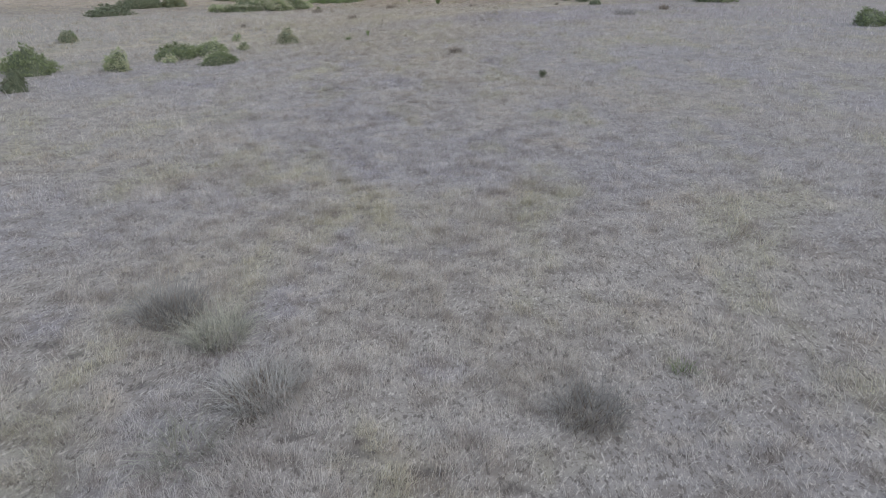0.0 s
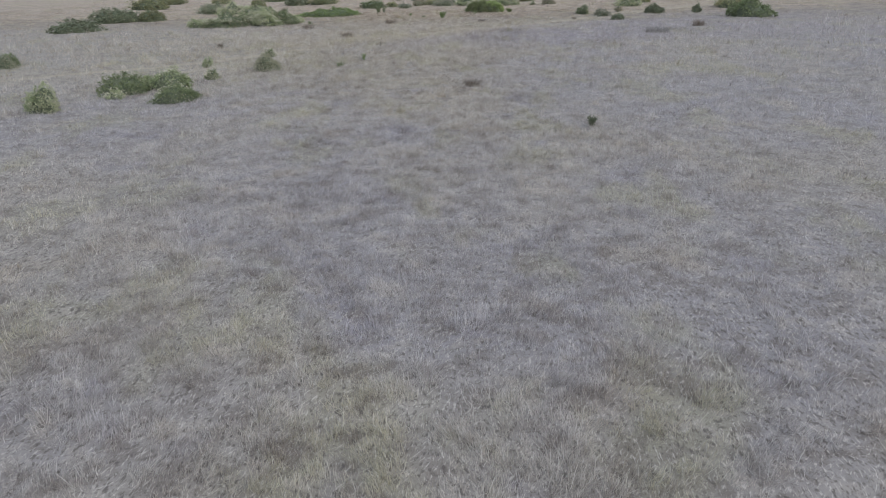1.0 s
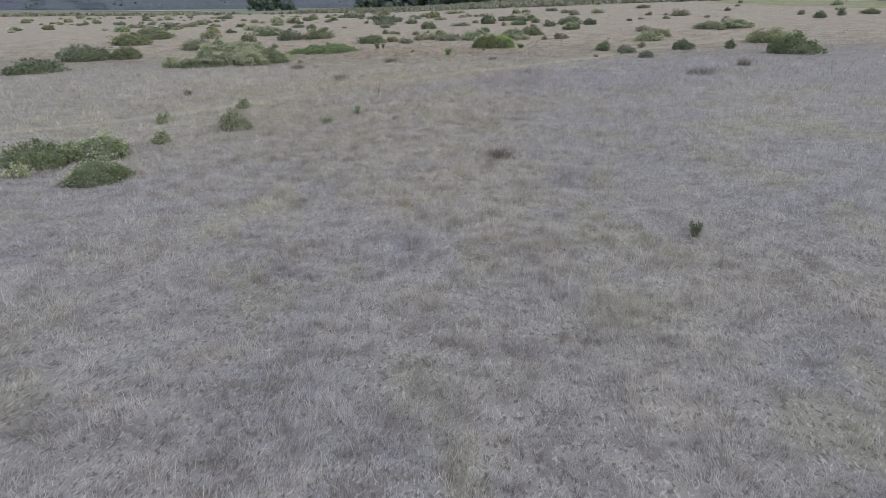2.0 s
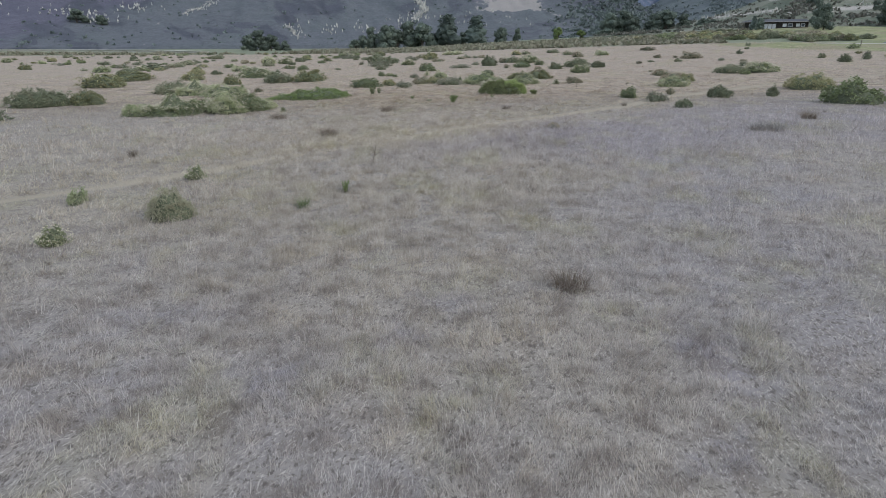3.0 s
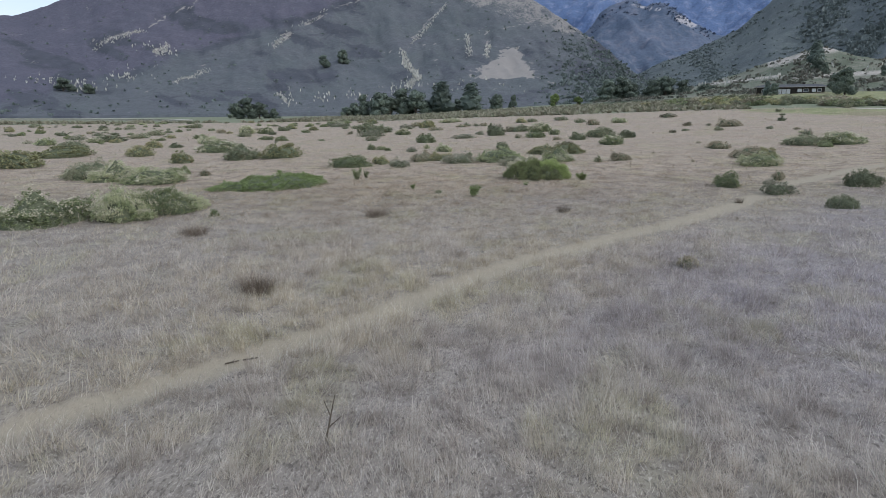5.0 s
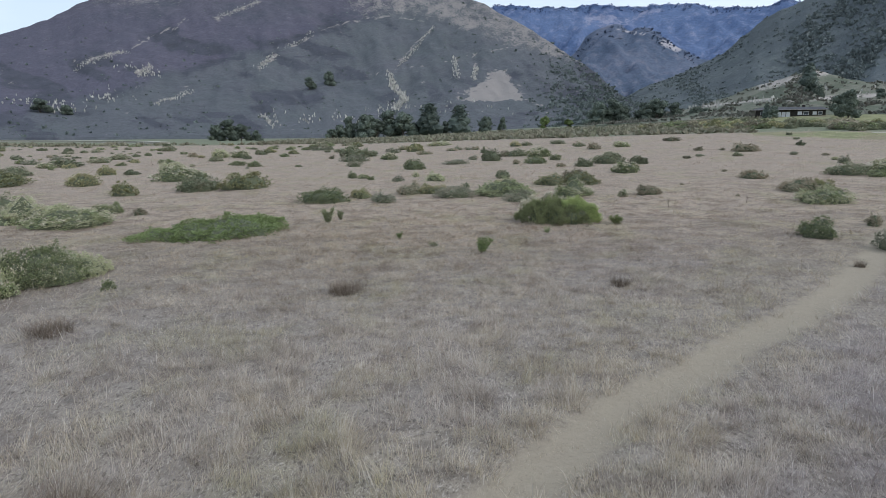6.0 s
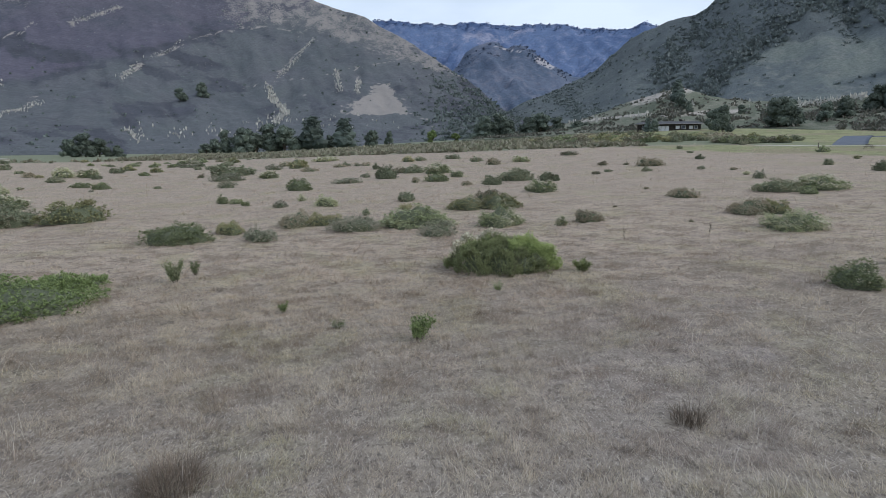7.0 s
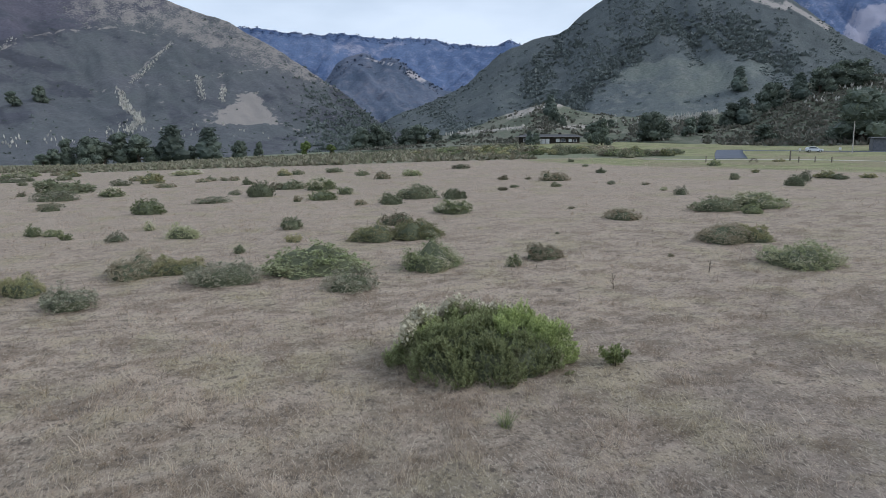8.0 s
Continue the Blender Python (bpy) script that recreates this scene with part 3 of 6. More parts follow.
HILL_LEFT = Hill([(-75, -0.5), (-60, 3.0), (-45, 4.6), (-33, 6.6), (-31.2, 7.3), (-29.3, 8.1), (-27.4, 9.3), (-24, 10.9), (-20, 12.2), (-14, 13.2), (-8, 13.3), (-3, 12.7), (0.4, 11.85),
                  (2.3, 11.35), (5.3, 10.5), (7.0, 9.65), (9.7, 8.28), (12.5, 6.5), (15.4, 4.65), (17.4, 2.9), (21, 0.9), (24, -0.6)],
                 [(-75, -0.9), (-30, -0.8), (0, -0.55), (15, 0.0), (24, 0.2)], [(-75, 420), (0, 430), (24, 520)],
                 [(-75, 700), (-33, 1000), (-8, 1150), (6, 950), (18, 700), (24, 640)], 1.08, 0.12, 3.0)
HILL_RIGHT = Hill([(12, -0.3), (16, 1.6), (18.8, 3.2), (22.3, 4.5), (25.3, 5.9), (27, 7.35), (27.7, 8.0), (29.2, 8.95), (31.1, 9.7), (33.3, 10.1), (34, 10.5), (35.3, 11.7), (36.5, 12.35),
                   (40, 14.2), (44, 14.6), (48, 13.3), (51.2, 11.45), (52.8, 10.1), (54.3, 8.8), (56.5, 7.6), (57.6, 6.9), (62, 5), (72, 3), (85, 0.0)],
                  [(12, -0.4), (25, 0.5), (85, 0.4)], [(12, 620), (25, 470), (85, 430)], [(12, 900), (30, 980), (45, 950), (85, 700)], 1.0, 0.12, 11.0)
HILL_BENCH = Hill([(14, 0.2), (20, 0.9), (24.3, 1.75), (27.5, 2.9), (30, 3.8), (32.5, 4.5), (35, 3.6), (38, 3.2), (42, 3.0), (46.5, 3.3), (49, 3.9), (51.6, 5.2), (54, 5.75), (57.7, 5.7), (64, 5), (76, 2), (88, 0)],
                  [(14, 0.1), (24, 0.6), (34, 1.0), (42, 0.95), (47, 0.55), (60, 0.4), (88, 0)], [(14, 330), (30, 275), (42, 245), (50, 215), (88, 215)],
                  [(14, 480), (32, 460), (50, 380), (88, 360)], 0.95, 0.10, 23.0)
HILL_SPUR = Hill([(-2, 6.2), (4, 6.0), (8, 5.4), (11, 5.3), (12.7, 5.9), (14, 7.4), (14.9, 8.05), (16.2, 8.35), (19, 7.95), (20.7, 7.2), (22.1, 6.3), (23.9, 5.4), (26, 5.0), (30, 4.8), (34, 3.5)],
                 [(-2, 0), (34, 0)], [(-2, 1250), (34, 1250)], [(-2, 1800), (34, 1800)], 1.0, 0.26, 31.0)
HILL_FAR = Hill([(-14, 4), (-2, 8.5), (6.1, 10.15), (8.4, 10.0), (11.6, 10.1), (13, 9.85), (15.5, 10.1), (18.9, 9.65), (20.8, 10.0), (23.8, 9.3), (26.7, 9.2), (29.2, 9.55), (30.6, 9.2), (40, 10.5),
                 (48, 12), (52, 13.2), (56, 12.8), (60, 11.5), (72, 6), (85, 1)],
                [(-14, 0), (85, 0)], [(-14, 2100), (85, 2100)], [(-14, 3300), (85, 3300)], 1.0, 0.34, 47.0)


def right_bare(az, el):
    out = streak(az, el, (46.5, 12.6), (50.5, 11.0), 0.35) * (0.3 + fbm(az * 3, el * 4, 3))
    return np.maximum(out, streak(az, el, (50.5, 11.4), (53.5, 9.3), 0.22))


def bench_bare(az, el):
    out = streak(az, el, (24.0, 1.7), (30.0, 2.3), 0.14)
    out = np.maximum(out, streak(az, el, (29.0, 3.3), (33.5, 4.3), 0.5) * (0.35 + fbm(az * 2, el * 4, 3)))
    out = np.maximum(out, streak(az, el, (31.5, 2.2), (37.5, 2.4), 0.28) * 0.8)
    return np.maximum(out, streak(az, el, (41.0, 2.75), (46.0, 3.3), 0.13))


def spur_bare(az, el):
    out = streak(az, el, (20.4, 6.9), (21.6, 6.4), 0.35) * 1.2
    return np.maximum(out, streak(az, el, (16.5, 8.1), (19.0, 7.6), 0.12))


def far_bare(az, el):
    out = 0.55 * np.clip((fbm(az * 0.45, el * 0.8, 4) - 0.56) * 6, 0, 1) * np.clip((el - 6.5) / 1.5, 0, 1)
    return np.maximum(out, 0.8 * np.clip((az - 50) / 3, 0, 1) * np.clip((fbm(az * 0.7 + 4, el * 0.9, 4) - 0.42) * 5, 0, 1))


def left_cover(az, el):
    az = az + 6 * (fbm(az * 0.2 + el * 0.3, el * 0.4, 4) - 0.5)
    gully = np.clip(1 - np.abs(el - (1.3 + 0.31 * (az + 30))) / 0.55, 0, 1) * 1.3 * fbm(az * 0.6, el * 1.5, 3) * (az < -6)
    return np.maximum(gully, np.clip((fbm(az * 0.31 + 3 + 0.25 * el, el * 0.5 + 1.7, 6, 0.6) - 0.52) * 4.5, 0, 0.5 + 0.35 * (az < -6)) * np.clip((12 - el) / 3, 0, 1) + 0.55 * np.clip((az - 10) / 6, 0, 1))


def left_bands(az, el):
    """Mauve broken ground above a gully that climbs from west to east, a smooth grey-green slope below it."""
    rise = el - (1.6 + 0.31 * (az + 30)) + 1.3 * (fbm(az * 0.45 + 5, el * 0.7, 4) - 0.5)
    tone = np.clip(rise / 0.5, 0, 1) * np.clip((9.6 - el + 2 * (fbm(az * 0.5, el, 3) - 0.5)) / 1.5, 0, 1) * (0.55 + 0.6 * fbm(az * 0.35 + el * 0.5, el * 0.8, 4))
    return np.clip(tone, 0, 1), np.clip(0.4 - rise / 0.6, 0, 1) * (0.5 + 0.7 * fbm(az * 0.3 - el * 0.6, el * 0.9 + 3, 4))


def right_cover(az, el):
    az, el = az + 2.4 * (fbm(az * 0.6 + 2, el * 0.9, 4) - 0.5), el + 1.6 * (fbm(az * 0.7 + 8, el * 0.8, 4) - 0.5)
    meadow = np.clip((az - 34.9 - (el - 4.3) * 1.15) / 2.2, 0, 1) * np.clip((8.2 - el + 0.8 * (fbm(az * 0.8, el, 3) - 0.5)) / 0.6, 0, 1) * np.clip((51 - az) / 3, 0, 1)
    return np.clip(0.85 - 0.9 * meadow + 0.3 * tall_stands(az, el) - 0.25 * np.clip((34 - az) / 4, 0, 1), 0, 1)


def tall_stands(az, el):
    """The dark gully beside the grassy shoulder and the thickets above it."""
    az, el = az + 1.6 * (fbm(az * 0.7, el * 0.9, 4) - 0.5), el + 1.2 * (fbm(az * 0.8 + 5, el, 4) - 0.5)
    out = np.maximum(streak(az, el, (40.3, 9.0), (34.2, 3.8), 0.8), streak(az, el, (41.5, 10.6), (48.5, 8.9), 1.3))
    out = np.maximum(out, 0.8 * streak(az, el, (46.0, 8.8), (51.5, 7.2), 0.9))
    return np.maximum(out, 0.5 * streak(az, el, (34.5, 9.8), (31.0, 5.6), 1.4))


def bench_cover(az, el):
    return np.clip(np.maximum((fbm(az * 0.5 + el * 0.3, el * 1.6, 5, 0.6) - 0.46) * 4, (az - 46.5) / 4), 0, 0.9)


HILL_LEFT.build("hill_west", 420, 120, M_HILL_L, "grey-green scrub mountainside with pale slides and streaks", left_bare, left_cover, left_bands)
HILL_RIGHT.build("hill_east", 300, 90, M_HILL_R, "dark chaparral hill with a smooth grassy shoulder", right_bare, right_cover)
HILL_BENCH.build("hill_terrace", 260, 60, M_BENCH, "grassy terrace slope with scrub behind the house", bench_bare, bench_cover)
HILL_SPUR.build("backdrop_spur", 160, 50, M_SPUR, "forested spur with a pale slide, blue haze in its colour", spur_bare)
HILL_FAR.build("backdrop_range", 320, 60, M_RANGE, "distant forested mountain range, blue haze painted into its colour", far_bare)

# ---------------------------------------------------------------- growth: leaf clouds
def leaf_cloud(rng, P, N, length, width, jitter=0.5):
    """Kite-shaped leaves, two triangles each, at the places P, pointing along N."""
    n = len(P)
    d = N + jitter * rng.normal(size=(n, 3))
    d /= np.linalg.norm(d, axis=1)[:, None] + 1e-9
    side = np.cross(d, rng.normal(size=(n, 3)))
    side /= np.linalg.norm(side, axis=1)[:, None] + 1e-9
    L = length * rng.uniform(0.6, 1.4, (n, 1))
    W = width * rng.uniform(0.6, 1.4, (n, 1))
    V = np.stack([P, P + d * L * 0.55 + side * W / 2, P + d * L, P + d * L * 0.55 - side * W / 2], 1).reshape(-1, 3)
    k = np.arange(n)[:, None] * 4
    F = np.concatenate([k + [0, 1, 2], k + [0, 2, 3]], 0)
    return V, F


def shoots(rng, P, N, reach, leaf, per, slim=0.28):
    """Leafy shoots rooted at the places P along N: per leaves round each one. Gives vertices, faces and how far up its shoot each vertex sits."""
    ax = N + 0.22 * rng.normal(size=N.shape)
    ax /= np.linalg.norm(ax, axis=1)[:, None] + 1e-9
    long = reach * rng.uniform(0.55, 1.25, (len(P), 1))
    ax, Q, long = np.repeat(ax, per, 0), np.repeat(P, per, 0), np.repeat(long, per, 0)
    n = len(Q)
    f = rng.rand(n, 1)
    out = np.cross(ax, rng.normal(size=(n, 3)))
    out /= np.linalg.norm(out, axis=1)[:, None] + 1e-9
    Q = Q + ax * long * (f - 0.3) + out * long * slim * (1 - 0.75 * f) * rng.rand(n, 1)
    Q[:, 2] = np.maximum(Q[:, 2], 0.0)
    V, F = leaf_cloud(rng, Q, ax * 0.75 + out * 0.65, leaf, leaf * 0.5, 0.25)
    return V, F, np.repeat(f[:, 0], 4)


def dome_shape(az, th, w, d, h, seed):
    """Points and outward ways of a lumpy, flat-based dome, from rim (th 0) to top (th pi / 2)."""
    rho, up = np.cos(th) ** 0.85, np.sin(th) ** 0.95
    ca, sa = np.cos(az), np.sin(az)
    edge = 1 + 0.8 * (fbm(ca * 1.5 + seed, sa * 1.5 + 3, 3) - 0.5)
    x, y = w / 2 * rho * edge * ca, d / 2 * rho * edge * sa
    mound = 0.35 + 1.3 * fbm(x / (0.26 * w) + seed, y / (0.26 * d) + 7, 2)
    knob = fbm(x / 0.45 + seed + 9, y / 0.45 + up * h / 0.45, 2)
    k = 0.80 + 0.40 * knob
    N = np.stack([ca * rho, sa * rho, up + 0.05], -1)
    return np.stack([x * k, y * k, h * up * mound * k], -1), N / np.linalg.norm(N, axis=-1, keepdims=True), knob


def dome_points(rng, n, w, d, h, seed, inner=0.25):
    az, th = rng.uniform(0, 2 * math.pi, n), np.arcsin(rng.rand(n) ** 0.85)
    P, N, knob = dome_shape(az, th, w, d, h, seed)
    keep = (knob > 0.38) | (rng.rand(n) < 0.5)
    return (P * (1 - inner * rng.rand(n, 1) ** 2))[keep], N[keep]


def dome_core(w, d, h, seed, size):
    """The dense tangle of twigs inside a shrub, as a closed lumpy dome that fills it and carries its inner shade as
    dark colour.
    """
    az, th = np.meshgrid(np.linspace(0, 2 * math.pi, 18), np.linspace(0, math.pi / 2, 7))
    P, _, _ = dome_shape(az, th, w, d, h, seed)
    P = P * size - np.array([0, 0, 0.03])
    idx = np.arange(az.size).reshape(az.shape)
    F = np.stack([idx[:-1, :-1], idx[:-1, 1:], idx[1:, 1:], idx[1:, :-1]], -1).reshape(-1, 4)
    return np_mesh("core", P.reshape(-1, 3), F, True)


# Dark colour stands in for the shade inside the shrubs.
M_CORE = mat_plain("shaded_inner_fill", (0.052, 0.060, 0.036), (0.150, 0.162, 0.100), 14.0, 0.9, 0.03)


BUSH_LABEL = {
    "coyote": "dark green rounded coyote brush standing in dry grass",
    "green": "leafy mid-green shrub standing in dry grass",
    "flower": "green shrub with many whitish seed heads in dry grass",
    "brown": "brownish half-dry rounded shrub in dry grass",
    "grey": "grey-green thin-leaved low shrub in dry grass",
    "olive": "olive yellow-green rounded shrub in dry grass",
    "mat": "bright green low spreading shrub mat in dry grass",
}


LEAF_SIZE = (0.062, 0.088, 0.15, 0.27)   # by how near the walk comes: under 22 m, 48 m, 100 m, beyond


def make_bush(kind, w, h, tier, seed):
    rng = np.random.RandomState(seed)
    ob = thing("shrub", 0, 0, 0)
    area = math.pi * (w / 2) ** 2 * (1.0 + 2.0 * h / w)
    cover = {"grey": 0.75, "mat": 1.1}.get(kind, 0.95)
    leaf = LEAF_SIZE[tier]
    count = min(area * cover / (0.25 * leaf * leaf), (15000, 6000, 2300, 520)[tier])
    leaf = math.sqrt(area * cover / (0.25 * count))
    per = (9, 8, 6, 5)[tier]
    reach = leaf * (2.6, 2.2, 1.7, 1.2)[tier] * (0.6 if kind == "mat" else 1.0)
    h = max(0.5 * h, h - 0.55 * reach)
    P, N = dome_points(rng, int(count / per * 1.2), w - reach, w - reach, h, seed)
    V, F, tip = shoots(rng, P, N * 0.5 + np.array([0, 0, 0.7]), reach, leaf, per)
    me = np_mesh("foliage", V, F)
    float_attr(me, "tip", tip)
    part("foliage", me, LEAF[kind], ob, "", "stuff")
    part("core", dome_core(w - reach, w - reach, h, seed, 0.72 if kind == "grey" else 0.86), M_CORE, ob, "dark dome of inner twigs, shade put into its colour")
    if tier < 2:
        bm = bmesh.new()
        for q in P[:: max(1, len(P) // (8 + int(5 * w)))]:
            rod(bm, (q[0] * 0.2, q[1] * 0.2, -0.03), tuple(q), 0.006 + 0.003 * w, 0.004, 4)
        part("branch_frame", bm, M_TWIG, ob, "brown woody branches", "stuff")
    heads = int((4 if w < 1.2 else 1) * area * {"flower": 36, "brown": 5}.get(kind, 0) * (1.4, 1.4, 0.9, 0.3)[tier])
    if heads > 3:
        size = max(0.05, leaf * 0.55)
        Q, N = dome_points(rng, heads * 3, w, w, h, seed, 0.03)
        patchy = (fbm(Q[:, 0] * 1.3 + seed, Q[:, 1] * 1.3 + Q[:, 2], 3) > 0.46) & (Q[:, 2] > 0.25 * h) | (w < 1.2)
        Q, N = np.repeat(Q[patchy][:heads // 2], 2, 0), np.repeat(N[patchy][:heads // 2], 2, 0)
        V, F = leaf_cloud(rng, Q + (N * 0.5 + np.array([0, 0, 0.6])) * reach * 0.8 + rng.normal(size=Q.shape) * size * 0.5, N * 0.3 + np.array([0, 0, 1.0]), size, size * 0.8, 0.7)
        part("seed_fluff", np_mesh("seed_fluff", V, F), M_FLOWER, ob, "whitish fluffy seed heads", "stuff")
    return tagged(ob, BUSH_LABEL[kind], "shrub", "shrubs of the meadow", "")


stock = {}


def bush(kind, x, y, w, d, h):
    """Sets a shrub of a kind with its middle at x, y; the first of each kind and size is built, the rest are copies of it."""
    size = 0 if w < 1.4 else 1 if w < 3.2 else 2
    away = math.hypot(x + 2.2, y - 70) if y > 72 else max(9.0, 1.5 * abs(x))
    tier = 0 if away < 22 else 1 if away < 48 else 2 if away < 100 else 3
    key = (kind, size, int(abs(x * 7 + y * 3)) % (3 if size else 2), tier, h / w > 0.62)
    turn = (x * 57.3 + y * 31.7) % 360 if abs(w / d - 1) < 0.35 else 0
    bw = (0.9, 2.2, 4.6)[size]
    steep = h / w > 0.62
    bh = bw * (0.22 if kind == "mat" else 0.80 if steep else 0.45)
    if key not in stock:
        stock[key] = ob = make_bush(kind, bw, bh, tier, 100 + len(stock))
    else:
        ob = copy_thing(stock[key], Matrix.Identity(4))
    ob.matrix_basis = pose(x, y, float(ground_z(x, y)) - 0.02, 0, 0, turn) @ Matrix.Diagonal((1.08 * w / bw, 1.08 * d / bw, 0.76 * h / bh, 1))
    return ob


# ---------------------------------------------------------------- meadow shrubs
def big_shrub(x, y, w, d, h):
    """The broad shrub by the trail: a flat-topped dark green heap of upright shoots, light green east side, white seed heads on its west side."""
    rng = np.random.RandomState(42)
    ob = thing("shrub", x, y, float(ground_z(x, y)) - 0.03)

    def rho(r, f):
        # r runs along the shrub's long side, f across it
        return np.hypot(np.abs(r) / (w * 0.5), np.abs(f - 0.10 * r) / (d * 0.5)) * (0.92 + 0.55 * (fbm(r / 0.8 + 5, f / 0.8 + 2, 2) - 0.35))

    def top(r, f):
        humps = 0.66 + 0.85 * (fbm(r / 0.55, f / 0.55 + 4, 2) - 0.35)
        return h * humps * np.sqrt(np.clip(1.02 - rho(r, f) ** 4.0, 0, 1))

    def place(r, f, z):
        return np.stack([r * 0.891 + f * 0.454, -r * 0.454 + f * 0.891, z], -1)

    n = 7600
    r, f = rng.uniform(-0.6, 0.6, n) * w, rng.uniform(-0.6, 0.6, n) * d
    k = rho(r, f)
    keep = (k < 1) & ((k > 0.80) | (rng.rand(n) < 0.75))
    r, f, k = r[keep], f[keep], k[keep]
    z = top(r, f) * np.where(k > 0.80, rng.uniform(0.12, 1.0, len(r)) ** 0.8, rng.uniform(0.86, 1.0, len(r)))
    out = place(r / w, f / d, np.zeros(len(r))) * (1.4 * k ** 3)[:, None] + np.array([0, 0, 0.9])
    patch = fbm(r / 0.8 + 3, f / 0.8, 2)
    # East side and random patches get the lighter leaf colour.
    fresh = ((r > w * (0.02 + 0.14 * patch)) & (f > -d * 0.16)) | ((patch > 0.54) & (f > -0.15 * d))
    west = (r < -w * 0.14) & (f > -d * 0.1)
    P = place(r, f, z)
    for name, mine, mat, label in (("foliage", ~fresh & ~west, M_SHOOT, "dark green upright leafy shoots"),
                                   ("light_foliage", fresh & ~west, M_FRESH, "light green shoots"),
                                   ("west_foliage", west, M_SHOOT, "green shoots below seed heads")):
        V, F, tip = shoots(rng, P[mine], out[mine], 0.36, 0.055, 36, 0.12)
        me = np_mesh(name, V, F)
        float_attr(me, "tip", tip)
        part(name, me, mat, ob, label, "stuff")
    seeded = ((r < -w * 0.10) & (f > d * 0.14)) | ((r < -w * 0.33) & (f > -d * 0.06)) | ((f > d * 0.30) & (patch > 0.42)) | ((r < -w * 0.40) & (f < -d * 0.16))
    seeded &= (z > 0.30 * h) & (fbm(r / 0.5, f / 0.5, 2) > 0.34)
    Q = np.repeat(P[seeded], 12, 0)
    Q = Q + np.array([0, 0, 0.33]) + rng.normal(size=Q.shape) * [0.08, 0.08, 0.07]
    V, F = leaf_cloud(rng, Q, np.tile([0, 0, 1.0], (len(Q), 1)), 0.10, 0.08, 0.7)
    part("seed_fluff", np_mesh("seed_fluff", V, F), M_FLOWER, ob, "whitish fluffy seed heads", "stuff")
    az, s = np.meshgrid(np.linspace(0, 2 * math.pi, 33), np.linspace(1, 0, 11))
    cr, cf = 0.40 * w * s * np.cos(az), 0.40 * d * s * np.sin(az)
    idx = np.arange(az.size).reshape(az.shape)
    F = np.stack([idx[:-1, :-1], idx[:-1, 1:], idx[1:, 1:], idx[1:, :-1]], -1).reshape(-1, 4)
    part("core", np_mesh("core", place(cr, cf, 0.80 * top(cr, cf) * np.clip(4 * (1 - s), 0, 1) ** 0.5 - 0.03).reshape(-1, 3), F, True), M_CORE, ob, "dark dome of inner twigs, shade put into its colour")
    bm = bmesh.new()
    for q in P[:: len(P) // 60]:
        rod(bm, (q[0] * 0.5, q[1] * 0.5, -0.03), tuple(q), 0.012, 0.004, 4)
    part("branch_frame", bm, M_TWIG, ob, "brown woody branches", "stuff")
    return tagged(ob, "broad low green shrub with white seed heads on one side", "shrub", "shrubs of the meadow")


big_shrub(6.15, 86.6, 5.2, 4.6, 1.42)
bush("flower", 10.48, 101.45, 4.01, 3.06, 1.55)
bush("olive", 10.7, 112.8, 3.9, 3.4, 1.1)
bush("olive", 14, 112.2, 4.2, 3.6, 1.35)
bush("brown", 15.18, 119.96, 2.62, 2.06, 1.31)
bush("green", 4.56, 102.58, 5.2, 3.8, 1.5)
bush("grey", 5.13, 97.86, 2.63, 2.03, 1.15)
bush("olive", 5.51, 114.11, 1.19, 0.94, 0.71)
bush("brown", -4.02, 106.18, 3.38, 2.61, 1.23)
bush("olive", -2.09, 105.66, 2.51, 1.95, 1.22)
bush("grey", -0.09, 101.69, 3.69, 2.82, 1.35)
bush("coyote", 1.63, 110.87, 0.72, 0.58, 0.66)
bush("olive", -8.63, 103.95, 2.37, 1.85, 1.06)
bush("grey", -6.33, 100.18, 3, 2.31, 1)
bush("flower", -1.3, 120.5, 2.32, 1.82, 1.12)
bush("flower", -3.81, 126.48, 0.9, 0.72, 0.82)
bush("grey", -5.87, 120.89, 1.71, 1.35, 0.71)
bush("flower", -11.92, 127.39, 1.44, 1.14, 0.88)
bush("flower", -10.6, 126.57, 1.42, 1.12, 0.67)
bush("green", -9.25, 123.31, 1.05, 0.83, 0.59)
bush("coyote", 6.62, 121.24, 2.21, 1.74, 1.17)
bush("green", -4.27, 142.45, 3.86, 3.02, 1.64)
bush("coyote", -17.26, 186.49, 8.36, 3.8, 2.53)
bush("grey", -15.98, 168.47, 5.74, 3.8, 1.68)
bush("grey", -14.23, 151.19, 2.77, 2.19, 1.25)
bush("flower", -9.56, 173.05, 3.86, 3.04, 1.4)
bush("grey", -10.27, 204.88, 3.85, 3.04, 1.39)
bush("olive", -5.17, 208.48, 4.93, 3.8, 2.27)
bush("brown", -8.42, 222.5, 3.8, 3.01, 1.31)
bush("brown", -2.79, 192.47, 3.49, 2.76, 0.93)
bush("grey", 2.84, 153.41, 4.6, 3.6, 1.02)
bush("grey", 6.42, 165.15, 1.87, 1.48, 0.82)
bush("coyote", 9.04, 159.5, 3.61, 2.84, 2.17)
bush("brown", 13.49, 172.48, 2.76, 2.19, 1.24)
bush("coyote", 15.85, 170.94, 4.38, 3.44, 1.56)
bush("green", 15.78, 149.31, 3.97, 3.12, 1.36)
bush("flower", 19.1, 165.6, 4.79, 3.76, 2.25)
bush("flower", 20.05, 155.31, 2.19, 1.74, 1.52)
bush("brown", 12.19, 148.2, 1.27, 1.01, 1.1)
bush("coyote", 32.6, 190.79, 2.68, 2.13, 1.19)
